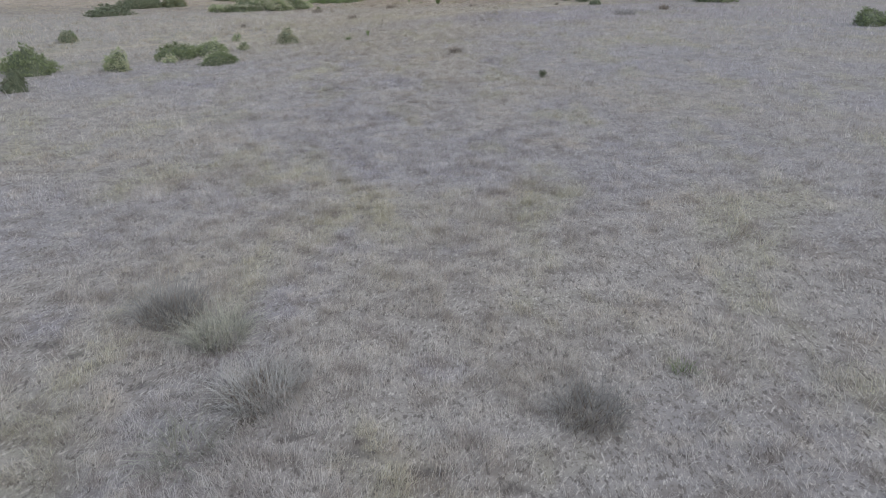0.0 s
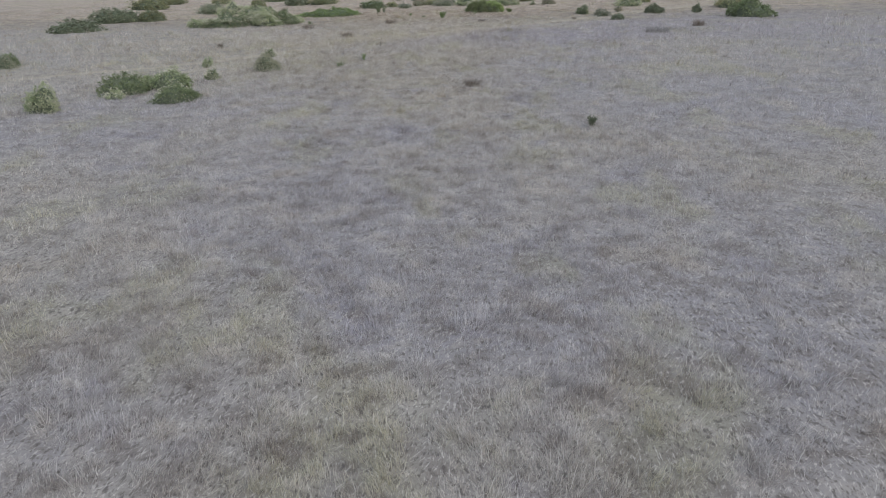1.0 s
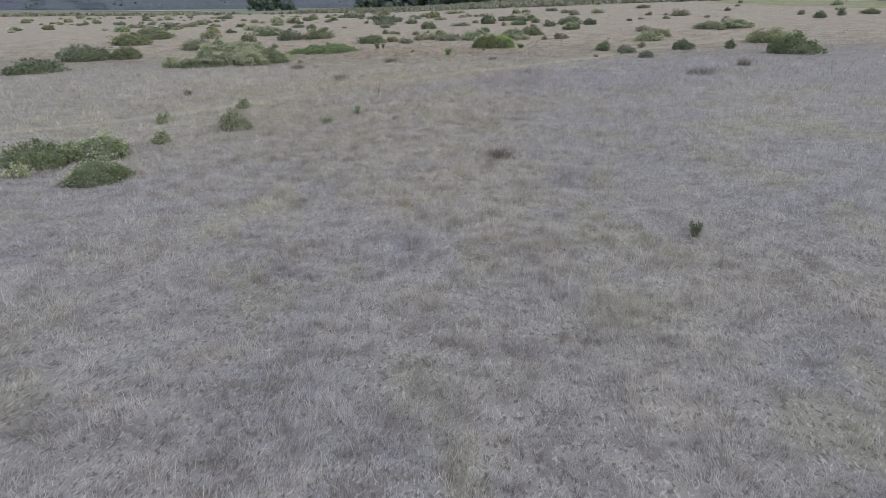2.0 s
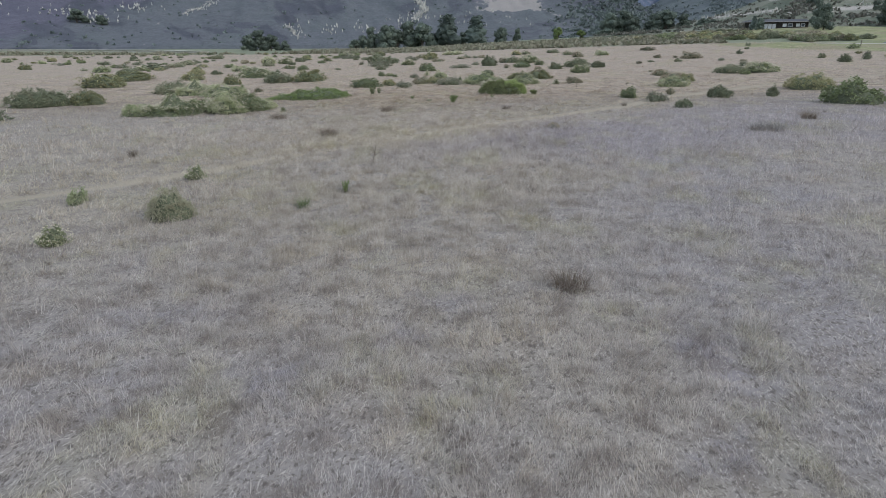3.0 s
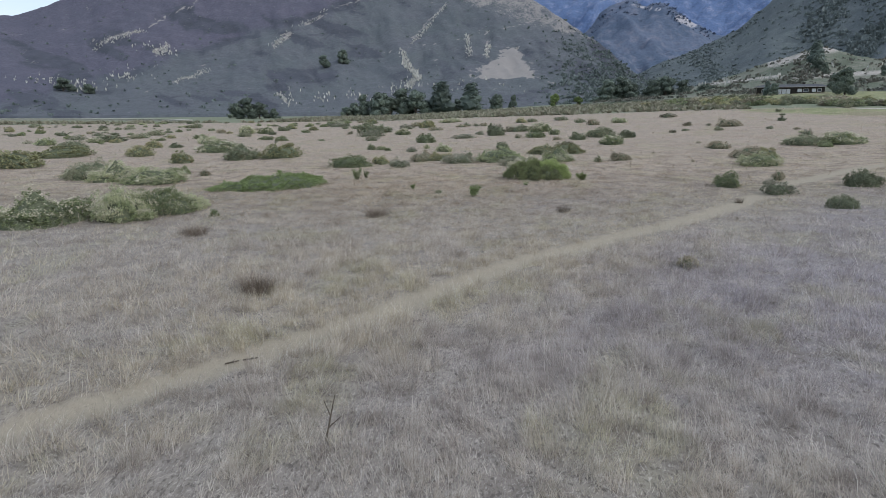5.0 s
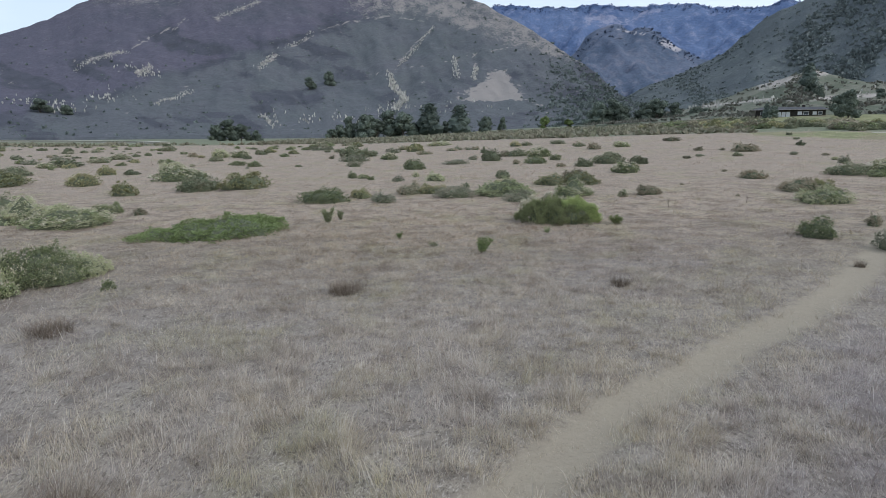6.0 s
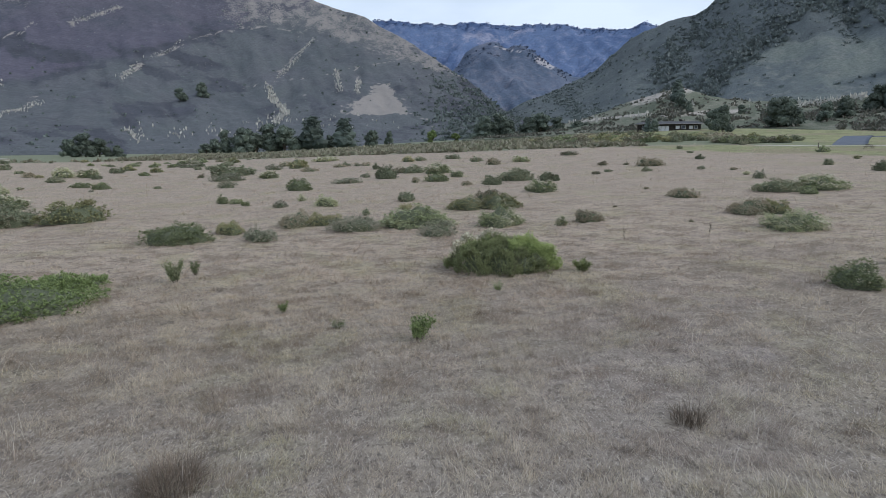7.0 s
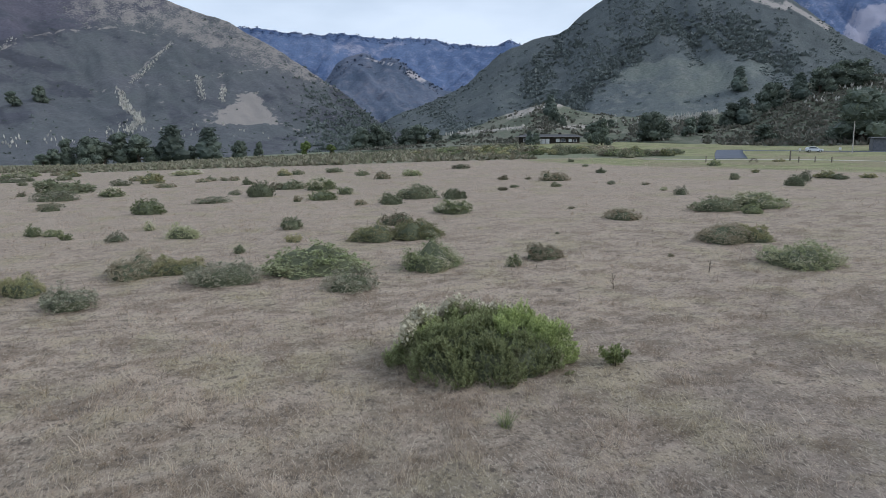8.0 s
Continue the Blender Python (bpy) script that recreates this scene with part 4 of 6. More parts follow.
bush("brown", 33.01, 178.95, 2.85, 2.26, 1.58)
bush("brown", 17.5, 139.29, 1.41, 1.12, 0.8)
bush("coyote", 20.6, 137.79, 2.67, 2.1, 1.52)
bush("coyote", 25.66, 143.02, 5.27, 3.8, 2.17)
bush("coyote", 29.04, 139.4, 2.84, 2.24, 1.69)
bush("flower", 23.01, 126.08, 4.04, 3.14, 1.62)
bush("flower", 39.84, 181.92, 3.62, 2.86, 1.33)
bush("brown", 54.88, 192.67, 5.06, 3.8, 1.02)
bush("brown", 16.93, 100.43, 2.67, 2.07, 0.98)
bush("flower", 14.34, 99.14, 0.95, 0.75, 0.72)
bush("brown", 52.17, 153.26, 4.78, 3.75, 1.59)
bush("coyote", 45.94, 143.32, 1.72, 1.36, 0.82)
bush("brown", 47.15, 160.27, 2.01, 1.6, 0.88)
bush("brown", 38.65, 144.91, 1.36, 1.08, 0.58)
bush("coyote", 41.8, 147.27, 1.58, 1.26, 0.44)
bush("brown", 50.3, 157.67, 0.91, 0.72, 0.62)
bush("brown", 33.08, 113.6, 3.19, 2.49, 1.04)
bush("coyote", 43.79, 113.79, 5.08, 3.8, 1.61)
bush("flower", 48.16, 113.06, 5.42, 3.8, 1.57)
bush("green", 44.75, 110.61, 1.88, 1.48, 0.89)
bush("brown", 30.36, 100.29, 3.94, 3.05, 1.26)
bush("olive", 31.91, 99.56, 2.4, 1.88, 1.34)
bush("flower", 27.92, 92.9, 4.63, 3.53, 1.38)
bush("coyote", 81.08, 190.65, 1.83, 1.46, 0.89)
bush("coyote", 73.98, 175.34, 1.62, 1.29, 0.56)
bush("coyote", 64.58, 158.08, 1.77, 1.41, 1.15)
bush("grey", 53.92, 141.77, 1.46, 1.16, 0.7)
bush("brown", 56.29, 137.68, 1.11, 0.89, 0.46)
bush("coyote", 98.85, 192.09, 2.82, 2.24, 1.1)
bush("flower", 53.13, 130.62, 0.88, 0.7, 0.57)
bush("grey", 51.32, 125.92, 1.79, 1.42, 1.2)
bush("green", 89.2, 157.51, 2.48, 1.97, 1.2)
bush("coyote", 70.16, 135.63, 1.74, 1.38, 1.19)
bush("olive", 80.11, 140.77, 1.35, 1.08, 0.66)
bush("coyote", 68.01, 124.51, 2.37, 1.88, 1.69)
bush("grey", 73.4, 127.34, 1.69, 1.34, 1.74)
bush("olive", 79.67, 128.94, 3.59, 2.84, 1.02)
bush("coyote", 78.85, 126.61, 2.29, 1.81, 0.84)
bush("olive", 82.52, 125.09, 2.16, 1.71, 0.68)
bush("olive", 104.11, 156.26, 2.2, 1.75, 0.7)
bush("brown", 34.22, 122.6, 0.8, 0.63, 0.32)
bush("brown", 23.55, 97.67, 0.37, 0.29, 0.29)
bush("brown", 23.22, 108.58, 0.41, 0.33, 0.27)
bush("grey", -33.9, 236, 5.42, 3.8, 1.15)
bush("coyote", -31.53, 241.99, 3.42, 2.71, 1.05)
bush("grey", -39.25, 272.62, 4.04, 3.2, 1.62)
bush("coyote", -37.68, 284.41, 4.26, 3.38, 1.71)
bush("coyote", -25.32, 219.41, 4.04, 3.2, 1.16)
bush("brown", -22.29, 181.82, 1.41, 1.13, 0.89)
bush("olive", -25.06, 262.17, 4.14, 3.28, 1.68)
bush("coyote", -24.56, 242.01, 4.02, 3.18, 1.35)
bush("flower", 1.79, 235.75, 6.79, 3.8, 1.42)
bush("brown", 4.26, 204.23, 3.83, 3.03, 0.79)
bush("coyote", 5.73, 205.85, 2.42, 1.92, 1.06)
bush("grey", 8.17, 202.82, 2.13, 1.7, 0.92)
bush("brown", 10.08, 202.66, 2.13, 1.7, 1.04)
bush("coyote", 10.71, 187.31, 2.31, 1.83, 1.33)
bush("olive", 20.44, 207.06, 3.21, 2.55, 1.44)
bush("coyote", 23.32, 207.29, 2.49, 1.97, 1.21)
bush("coyote", 31.37, 207.15, 4.52, 3.57, 1.07)
bush("flower", -15.35, 27.73, 2.9, 2.3, 1.25)
bush("flower", -13.16, 24.01, 2.5, 1.96, 0.95)
bush("green", -17.02, 26.35, 2.37, 1.84, 1.3)
bush("flower", -16.83, 24.88, 0.96, 0.76, 0.56)
bush("flower", -13.61, 30.93, 1.02, 0.8, 0.75)
bush("green", -15.89, 36.5, 0.85, 0.67, 0.78)
bush("flower", -12.65, 40.96, 1.05, 0.85, 0.7)
bush("flower", -20.78, 70.14, 3.6, 2.88, 2.17)
bush("flower", -19.84, 72.32, 3.86, 3.1, 2.01)
bush("flower", -18.44, 73.46, 3.01, 2.4, 1.19)
bush("mat", -17.68, 82.8, 4.02, 4.02, 0.76)
bush("mat", -15.35, 84.43, 6.35, 6.35, 1.27)
bush("mat", -13.86, 87.51, 3.11, 3.11, 1.01)
bush("coyote", -35.23, 93.65, 5.05, 4.04, 2.02)
bush("flower", -31.43, 91.32, 4.95, 3.96, 1.93)
bush("flower", -26.98, 89.27, 5.69, 4.55, 1.43)
bush("flower", -27.43, 95.56, 2.17, 1.73, 1.22)
bush("brown", -24.43, 93.91, 1.24, 0.99, 0.8)
bush("olive", -54.45, 123.06, 7.58, 6.07, 1.85)
bush("olive", -43.92, 122.93, 4.62, 3.7, 1.66)
bush("olive", -32.91, 109.93, 3, 2.4, 1.48)
bush("flower", -34.59, 129.12, 7.3, 5.84, 1.8)
bush("coyote", -27.09, 114.59, 5.62, 4.5, 1.85)
bush("olive", -22.09, 114.85, 5.03, 4.02, 2)
bush("flower", -45.06, 153.81, 4.75, 3.8, 1.7)
bush("coyote", -68.89, 164.66, 6.39, 5.11, 1.58)
bush("olive", -49.42, 140.38, 2.89, 2.31, 1.45)
bush("coyote", -45.56, 139.71, 2.45, 1.96, 0.95)
bush("coyote", -68.34, 176.54, 4.24, 3.39, 1.3)
bush("coyote", -71.69, 192.16, 4.97, 3.98, 1.4)
bush("coyote", -63.7, 141.55, 6.18, 4.94, 1.54)
bush("coyote", -80.9, 244.08, 4.29, 3.43, 1.8)
bush("flower", -49.98, 195.09, 4.65, 3.72, 2.15)
bush("flower", -44.82, 193.35, 4.53, 3.61, 1.79)
bush("coyote", -44.88, 212.34, 3.68, 2.95, 1.37)
bush("green", -11.36, 100.26, 4.01, 3.21, 1.45)
bush("flower", 18.33, 78.33, 1.92, 1.54, 1.23)
bush("brown", 23.7, 81.54, 1.08, 0.87, 0.95)
bush("coyote", -43.04, 78.48, 6.05, 4.84, 2.18)
bush("flower", -42.16, 79.37, 3.14, 2.51, 1.41)
bush("olive", -38.88, 79.84, 4.26, 3.41, 1.64)
bush("flower", -27.94, 67.82, 2.53, 2.03, 1.21)
bush("olive", -50.87, 107.08, 7.67, 6.14, 2.13)
bush("coyote", 20.63, 68.76, 1.71, 1.37, 0.97)
bush("coyote", 27.1, 76.95, 2.81, 2.26, 1.48)
bush("coyote", 32.7, 77.23, 1.32, 1.06, 1.26)
bush("olive", 41.03, 85.47, 5.35, 4.28, 1.96)
bush("green", 36.11, 70.1, 5.53, 4.42, 2.31)
bush("grey", 20.06, 74.88, 2.4, 1.91, 1.04)
bush("green", -23.98, 20.85, 3.23, 2.58, 1.66)
bush("coyote", -21.78, 15.92, 1.42, 1.14, 1.43)
bush("flower", -18.74, 21.55, 1.82, 1.46, 1.52)
bush("coyote", -30.18, 36.39, 1.51, 1.21, 1.01)
bush("coyote", -41.02, 65, 5.83, 4.66, 1.74)
bush("green", -30.92, 37.73, 1.68, 1.34, 1.01)
bush("green", 39.02, 40.09, 3.66, 2.94, 1.6)
bush("flower", -24.86, 68.79, 5.39, 4.32, 1.88)
bush("flower", -21.04, 70.58, 4.39, 3.51, 1.94)
bush("flower", -28.76, 69.68, 2.91, 2.33, 1.3)
bush("flower", -19.19, 73.02, 4.01, 3.2, 1.37)
bush("green", -15.71, 70.89, 0.71, 0.57, 0.49)
bush("brown", 7, 56.34, 0.97, 0.76, 0.48)
bush("coyote", -10.95, 34, 1.9, 1.7, 1.15)

# far scattered shrubs of the meadow, too small to tell apart
far_rng = np.random.RandomState(77)
placed = 0
while placed < 125:
    fx, fy = far_rng.uniform(-150, 95), far_rng.uniform(150, 318)
    dd, ss = line_distance(np.array(fx), np.array(fy), FIELD_EDGE)
    if dd * ss > -3 or fbm(fx / 30, fy / 30, 3) < 0.42 or (fy < 272 and fx > -3.0 - 0.16 * (fy - 70)):
        continue
    fw = far_rng.uniform(0.9, 3.6)
    bush(("coyote", "coyote", "flower", "brown", "grey", "olive", "green")[far_rng.randint(7)], round(fx, 1), round(fy, 1), fw, fw * 0.8, fw * far_rng.uniform(0.3, 0.45))
    placed += 1


# ---------------------------------------------------------------- rushes, tufts and small plants
def blades_mesh(rng, n, radius, height, width, lean, droop=0.25):
    a, r = rng.uniform(0, 2 * math.pi, n), radius * np.sqrt(rng.rand(n))
    base = np.stack([r * np.cos(a), r * np.sin(a), np.full(n, -0.03)], 1)
    out = np.stack([np.cos(a), np.sin(a), np.zeros(n)], 1) * r[:, None] / radius + 0.7 * rng.normal(size=(n, 3)) * [1, 1, 0]
    H = height * rng.uniform(0.55, 1.1, (n, 1))
    mid = base + out * lean * H * 0.4 + np.array([0, 0, 1]) * H * 0.6
    tip = base + out * lean * H * (1 + droop) + np.array([0, 0, 1]) * H
    side = np.cross(out, np.tile([0, 0, 1.0], (n, 1))) + 0.4 * rng.normal(size=(n, 3))
    side *= width / 2 / (np.linalg.norm(side, axis=1)[:, None] + 1e-9)
    V = np.stack([base - side, base + side, mid + side * 0.8, mid - side * 0.8, tip], 1).reshape(-1, 3)
    k = np.arange(n)[:, None] * 5
    return np_mesh("blade_mass", V, np.concatenate([k + [0, 1, 2], k + [0, 2, 3], k + [3, 2, 4]], 0))


RUSH = {
    "rush": (M_RUSH, "grey-brown clump of tall rush in dry grass", 0.85),
    "rusholive": (M_RUSHGREEN, "olive-grey clump of tall rush in dry grass", 0.85),
    "deadrush": (M_DEAD, "dark brown dead clump of rush in dry grass", 0.5),
    "tuft": (M_TUFT, "fresh green tuft of grass in dry grass", 0.5),
    "spiky": (M_RUSHGREEN, "pale green spiky spreading grass clump", 1.3),
}


def rush(kind, x, y, w, h, n=700, seed=0):
    mat, label, lean = RUSH[kind]
    rng = np.random.RandomState(900 + seed)
    ob = thing("grass_clump", x, y, float(ground_z(x, y)))
    part("blade_mass", blades_mesh(rng, n, w * 0.42, h, 0.009 if kind != "spiky" else 0.012, lean), mat, ob, "", "stuff")
    part("thatch", blades_mesh(rng, n // 3, w * 0.42, h * 0.4, 0.02, 0.9), M_DEAD if kind in ("deadrush", "rush") else M_RUSH, ob, "matted dead blades at the foot", "stuff")
    return tagged(ob, label, "grass clump", "grass clumps of the meadow")


rush("rush", -3.5, -7.6, 1.5, 0.66, 560, 1)
rush("rusholive", -2.2, -8.5, 1.25, 0.52, 650, 2)
rush("rush", -0.86, -10.3, 1.45, 0.48, 700, 3)
rush("rush", 4.63, -10.75, 1.25, 0.46, 400, 4)
rush("tuft", 6.5, -9.65, 0.5, 0.22, 80, 5)
rush("spiky", -1.68, -11.6, 0.9, 0.42, 170, 6)
rush("deadrush", 2.5, 26.2, 1.0, 0.44, 420, 7)
rush("tuft", -6.22, 35.05, 0.5, 0.42, 240, 9)
rush("rush", -5.05, 37.6, 0.7, 0.5, 220, 22)
rush("deadrush", -8.7, 54.8, 1.25, 0.72, 700, 10)
rush("deadrush", 26.6, 59.4, 1.3, 0.7, 450, 12)
rush("rush", 20.8, 53.8, 2.5, 0.7, 700, 13)
rush("deadrush", -18.5, 47.0, 0.6, 0.5, 250, 14)
rush("deadrush", -5.85, 69.1, 1.4, 0.6, 700, 15)
rush("deadrush", -14.7, 65.0, 1.5, 0.6, 500, 16)
rush("deadrush", 4.8, 69.1, 0.9, 0.42, 300, 18)
rush("tuft", -2.3, 78.6, 0.5, 0.3, 110, 19)
rush("tuft", 4.5, 82.4, 0.3, 0.5, 90, 17)
rush("deadrush", 16.1, 71.7, 0.5, 0.4, 150, 21)


def small_plant(x, y, w, h, mat, label, seed):
    """A few upright stems with leaves in bunches."""
    rng = np.random.RandomState(seed)
    ob = thing("small_plant", x, y, float(ground_z(x, y)))
    bm, pts = bmesh.new(), []
    for _ in range(9):
        a, r = rng.uniform(0, 6.28), rng.uniform(0.05, 0.5) * w
        top = np.array([r * math.cos(a), r * math.sin(a), h * rng.uniform(0.55, 1.0)])
        rod(bm, (top[0] * 0.2, top[1] * 0.2, -0.03), tuple(top), 0.009, 0.004, 5)
        pts += [top * rng.uniform(0.2, 1.0) + rng.normal(size=3) * 0.05 * w for _ in range(64 if w < 0.9 else 190)]
    part("stems", bm, M_TWIG, ob, "thin brown stems", "stuff")
    P = np.array(pts)
    V, F = leaf_cloud(rng, P, np.tile([0, 0, 0.6], (len(P), 1)), min(0.075, 0.062 * (0.6 + w)), min(0.04, 0.028 * (0.6 + w)), 0.6)
    part("leaves", np_mesh("leaves", V, F), mat, ob, "", "stuff")
    return tagged(ob, label, "plant", "small plants of the meadow")


small_plant(9.4, 84.7, 0.95, 0.7, M_FRESH, "small bright green leafy plant in dry grass", 1)
small_plant(0.08, 76.6, 1.3, 0.85, LEAF["mat"], "small green leafy plant in dry grass", 2)
small_plant(-4.2, 81.0, 0.45, 0.42, LEAF["mat"], "tiny fresh green plant in dry grass", 3)
small_plant(-9.2, 87.5, 1.2, 1.05, LEAF["flower"], "thin upright pale green plant in dry grass", 4)
small_plant(-4.9, 37.3, 0.36, 0.58, LEAF["mat"], "small dark green stalky plant in dry grass", 5)
small_plant(7.35, 17.35, 0.6, 0.45, LEAF["coyote"], "small green sprig in dry grass", 6)
small_plant(-8.6, 89.3, 0.6, 0.7, LEAF["flower"], "thin upright pale green plant in dry grass", 7)


def stick(x, y, ang, length, rise):
    """A dead forked stalk."""
    ob = thing("dead_stalk", x, y, float(ground_z(x, y)), ang)
    bm = bmesh.new()
    rod(bm, (0, 0, -0.05), (length * 0.35, 0, rise), 0.022, 0.010, 5)
    rod(bm, (length * 0.2, 0, rise * 0.55), (length * 0.1, 0.1, rise * 0.9), 0.014, 0.007, 5)
    rod(bm, (length * 0.12, 0, rise * 0.3), (length * 0.45, -0.12, rise * 0.55), 0.014, 0.007, 5)
    part("stalk", bm, M_TWIG, ob)
    return tagged(ob, "thin dark dead forked stalk standing in the grass", "dead stalk")


stick(-4.5, 44.1, 40, 0.7, 0.85)
stick(15.9, 93.0, 190, 0.3, 0.75)
stick(22.2, 93.6, 10, 0.3, 0.6)


def fallen_stick(x, y, ang, length):
    """A short broken stick lying on the bare trail."""
    ob = thing("fallen_stick", x, y, float(ground_z(x, y)) + 0.03, ang)
    bm = bmesh.new()
    rod(bm, (-length / 2, 0, 0), (length / 2, 0.04, 0.02), 0.022, 0.016, 6)
    rod(bm, (0, 0.02, 0.01), (length * 0.24, 0.12, 0.04), 0.012, 0.006, 5)
    part("stick", bm, M_TWIG, ob)
    return tagged(ob, "short dark broken stick lying on the dirt trail", "stick", "sticks on the trail")


fallen_stick(-7.55, 48.3, 20, 0.34)
fallen_stick(-7.15, 48.5, 8, 0.36)


# ---------------------------------------------------------------- trees
def crown_points(rng, blobs, n):
    blobs = np.array(blobs, float)
    which = rng.choice(len(blobs), n, p=blobs[:, 3] ** 2 / (blobs[:, 3] ** 2).sum())
    d = rng.normal(size=(n, 3))
    d /= np.linalg.norm(d, axis=1)[:, None]
    c = blobs[which]
    return c[:, :3] + d * c[:, 3:4] * (1 - 0.45 * rng.rand(n, 1) ** 2) * [1, 1, 0.8], d


def make_broad_tree(seed, mat, label):
    """A ten metre broad tree."""
    rng = np.random.RandomState(seed)
    ob = thing("tree", 0, 0, 0)
    bm = bmesh.new()
    rod(bm, (0, 0, -0.4), (0.2, 0.1, 3.4), 0.34, 0.22, 8)
    blobs = []
    for k in range(17):
        a, r, z = rng.uniform(0, 6.28), rng.uniform(0.6, 3.9), rng.uniform(1.2, 8.4)
        r *= 1.12 - 0.075 * z
        tip = (r * math.cos(a), r * math.sin(a), z)
        rod(bm, (0.15, 0.08, min(z, rng.uniform(0.8, 3.3))), tip, 0.13, 0.05, 5)
        blobs.append((*tip, rng.uniform(1.1, 2.0)))
    blobs.append((0.2, 0, 8.6, 1.4))
    part("trunk", bm, M_TWIG, ob, "dark forked trunk and limbs")
    inner = bmesh.new()
    for bx, by, bz, br in blobs:
        made = bmesh.ops.create_icosphere(inner, subdivisions=2, radius=br * 0.86, matrix=pose(bx, by, bz))
        for v in made["verts"]:
            v.co += Vector((v.co.x - bx, v.co.y - by, v.co.z - bz)) * 0.45 * noise.noise(v.co * 1.3)
    part("inner_crown", inner, mat, ob, "dense inner foliage", "stuff")
    P, N = crown_points(rng, blobs, 2600)
    V, F = leaf_cloud(rng, P, N + [0, 0, 0.3], 0.66, 0.38, 0.6)
    part("crown", np_mesh("crown", V, F), mat, ob, "", "stuff")
    return tagged(ob, label, "tree", "trees at the foot of the hills")


def make_conifer(seed, label):
    """A fourteen metre ragged conifer."""
    rng = np.random.RandomState(seed)
    ob = thing("tree", 0, 0, 0)
    bm = bmesh.new()
    rod(bm, (0, 0, -0.4), (0, 0, 13.5), 0.3, 0.05, 7)
    P, N = [], []
    for k in range(46):
        z = 1.2 + 12.2 * (k / 46) ** 0.9
        a = k * 2.4 + rng.uniform(-0.4, 0.4)
        ln = (3.7 * (1 - z / 14.2) ** 0.75 + 0.35) * rng.uniform(0.65, 1.15)
        tip = (ln * math.cos(a), ln * math.sin(a), z - 0.18 * ln)
        rod(bm, (0, 0, z), tip, 0.05, 0.015, 4)
        f = rng.rand(36, 1) ** 0.7
        q = np.array([0, 0, z]) * (1 - f) + np.array(tip) * f + rng.normal(size=(36, 3)) * [0.28, 0.28, 0.16]
        P.append(q)
        N.append(np.tile([math.cos(a), math.sin(a), 0.1], (36, 1)))
    part("trunk", bm, M_TWIG, ob, "straight dark trunk with thin limbs")
    inner = bmesh.new()
    for k in range(22):
        z, a = 1.8 + 10.6 * k / 21, k * 2.4
        size = (2.3 * (1 - z / 14.4) ** 0.75 + 0.3) * rng.uniform(0.55, 0.95)
        off = 0.75 * size
        made = bmesh.ops.create_icosphere(inner, subdivisions=2, radius=1.0, matrix=Matrix.Translation((off * math.cos(a), off * math.sin(a), z)) @ Matrix.Diagonal((size, size, size * 1.25 + 0.3, 1)))
        for v in made["verts"]:
            v.co.x, v.co.y = v.co.x * (1 + 0.3 * noise.noise(v.co * 1.1)), v.co.y * (1 + 0.3 * noise.noise(v.co * 1.1 + Vector((9, 0, 0))))
    part("inner_crown", inner, M_CONIFER, ob, "dense inner foliage", "stuff")
    V, F = leaf_cloud(rng, np.concatenate(P), np.concatenate(N), 0.65, 0.3, 0.7)
    part("crown", np_mesh("crown", V, F), M_CONIFER, ob, "", "stuff")
    return tagged(ob, label, "tree", "trees at the foot of the hills")


TREES = {}


def tree(kind, az, dist, height, el=None, hill=None, fat=1.0):
    """A tree at a bearing and distance from the meadow's middle; on a hill, at a height in degrees."""
    a = radians(az)
    if hill is not None:
        x, y, z = (float(v) for v in hill.place(az, hill.share(az, el)))
    else:
        x, y = HUB[0] + dist * math.sin(a), HUB[1] + dist * math.cos(a)
        z = float(ground_z(x, y))
    full = 14.0 if kind.startswith("conifer") else 10.0
    if kind not in TREES:
        if kind.startswith("conifer"):
            TREES[kind] = make_conifer(len(TREES) + 300, "dark ragged conifer below the mountain")
        elif kind == "light":
            TREES[kind] = make_broad_tree(len(TREES) + 300, M_LIGHTLEAF, "light yellow-green leafy tree below the mountain")
        else:
            TREES[kind] = make_broad_tree(len(TREES) + 300, M_TREELEAF, "dark green dense broad tree below the hills")
        ob = TREES[kind]
    else:
        ob = copy_thing(TREES[kind], Matrix.Identity(4))
    s = height / full
    ob.matrix_basis = pose(x, y, z - 0.2, 0, 0, (az * 97) % 360) @ Matrix.Diagonal((s * fat, s * fat, s, 1))
    return ob


for az, tall, kd, fat in ((-8.5, 6.5, "broad_c", 1.5), (-7.7, 9, "broad_a", 1.2), (-6.9, 14, "broad_b", 0.9), (-5.5, 15, "broad_a", 1.15), (-4.4, 12, "broad_c", 1.3), (-3.2, 17, "broad_b", 1.25), (-1.9, 15.5, "broad_c", 1.3), (-0.9, 9, "broad_a", 1.3)):
    tree(kd, az, 372 + 4 * (az % 3), tall, fat=fat)
tree("conifer_a", 0.55, 376, 20.5, fat=1.9)
tree("conifer_b", 3.35, 380, 18.5, fat=1.9)
tree("broad_b", 2.0, 392, 8.5, fat=1.1)
tree("broad_a", 5.75, 384, 10.0)
tree("broad_c", 7.4, 386, 9.0, fat=0.75)
tree("light", 11.3, 380, 8.0)
tree("light", 13.4, 385, 5.5, fat=1.4)
for az, h, kd in ((16.0, 15, "broad_a"), (17.2, 16, "broad_b"), (18.2, 12, "broad_c"), (19.9, 13, "broad_a"), (21.0, 15, "broad_c"), (22.6, 12, "broad_b"), (24.2, 9, "broad_a"), (25.0, 8, "broad_c")):
    tree(kd, az, 385, h, fat=1.2)
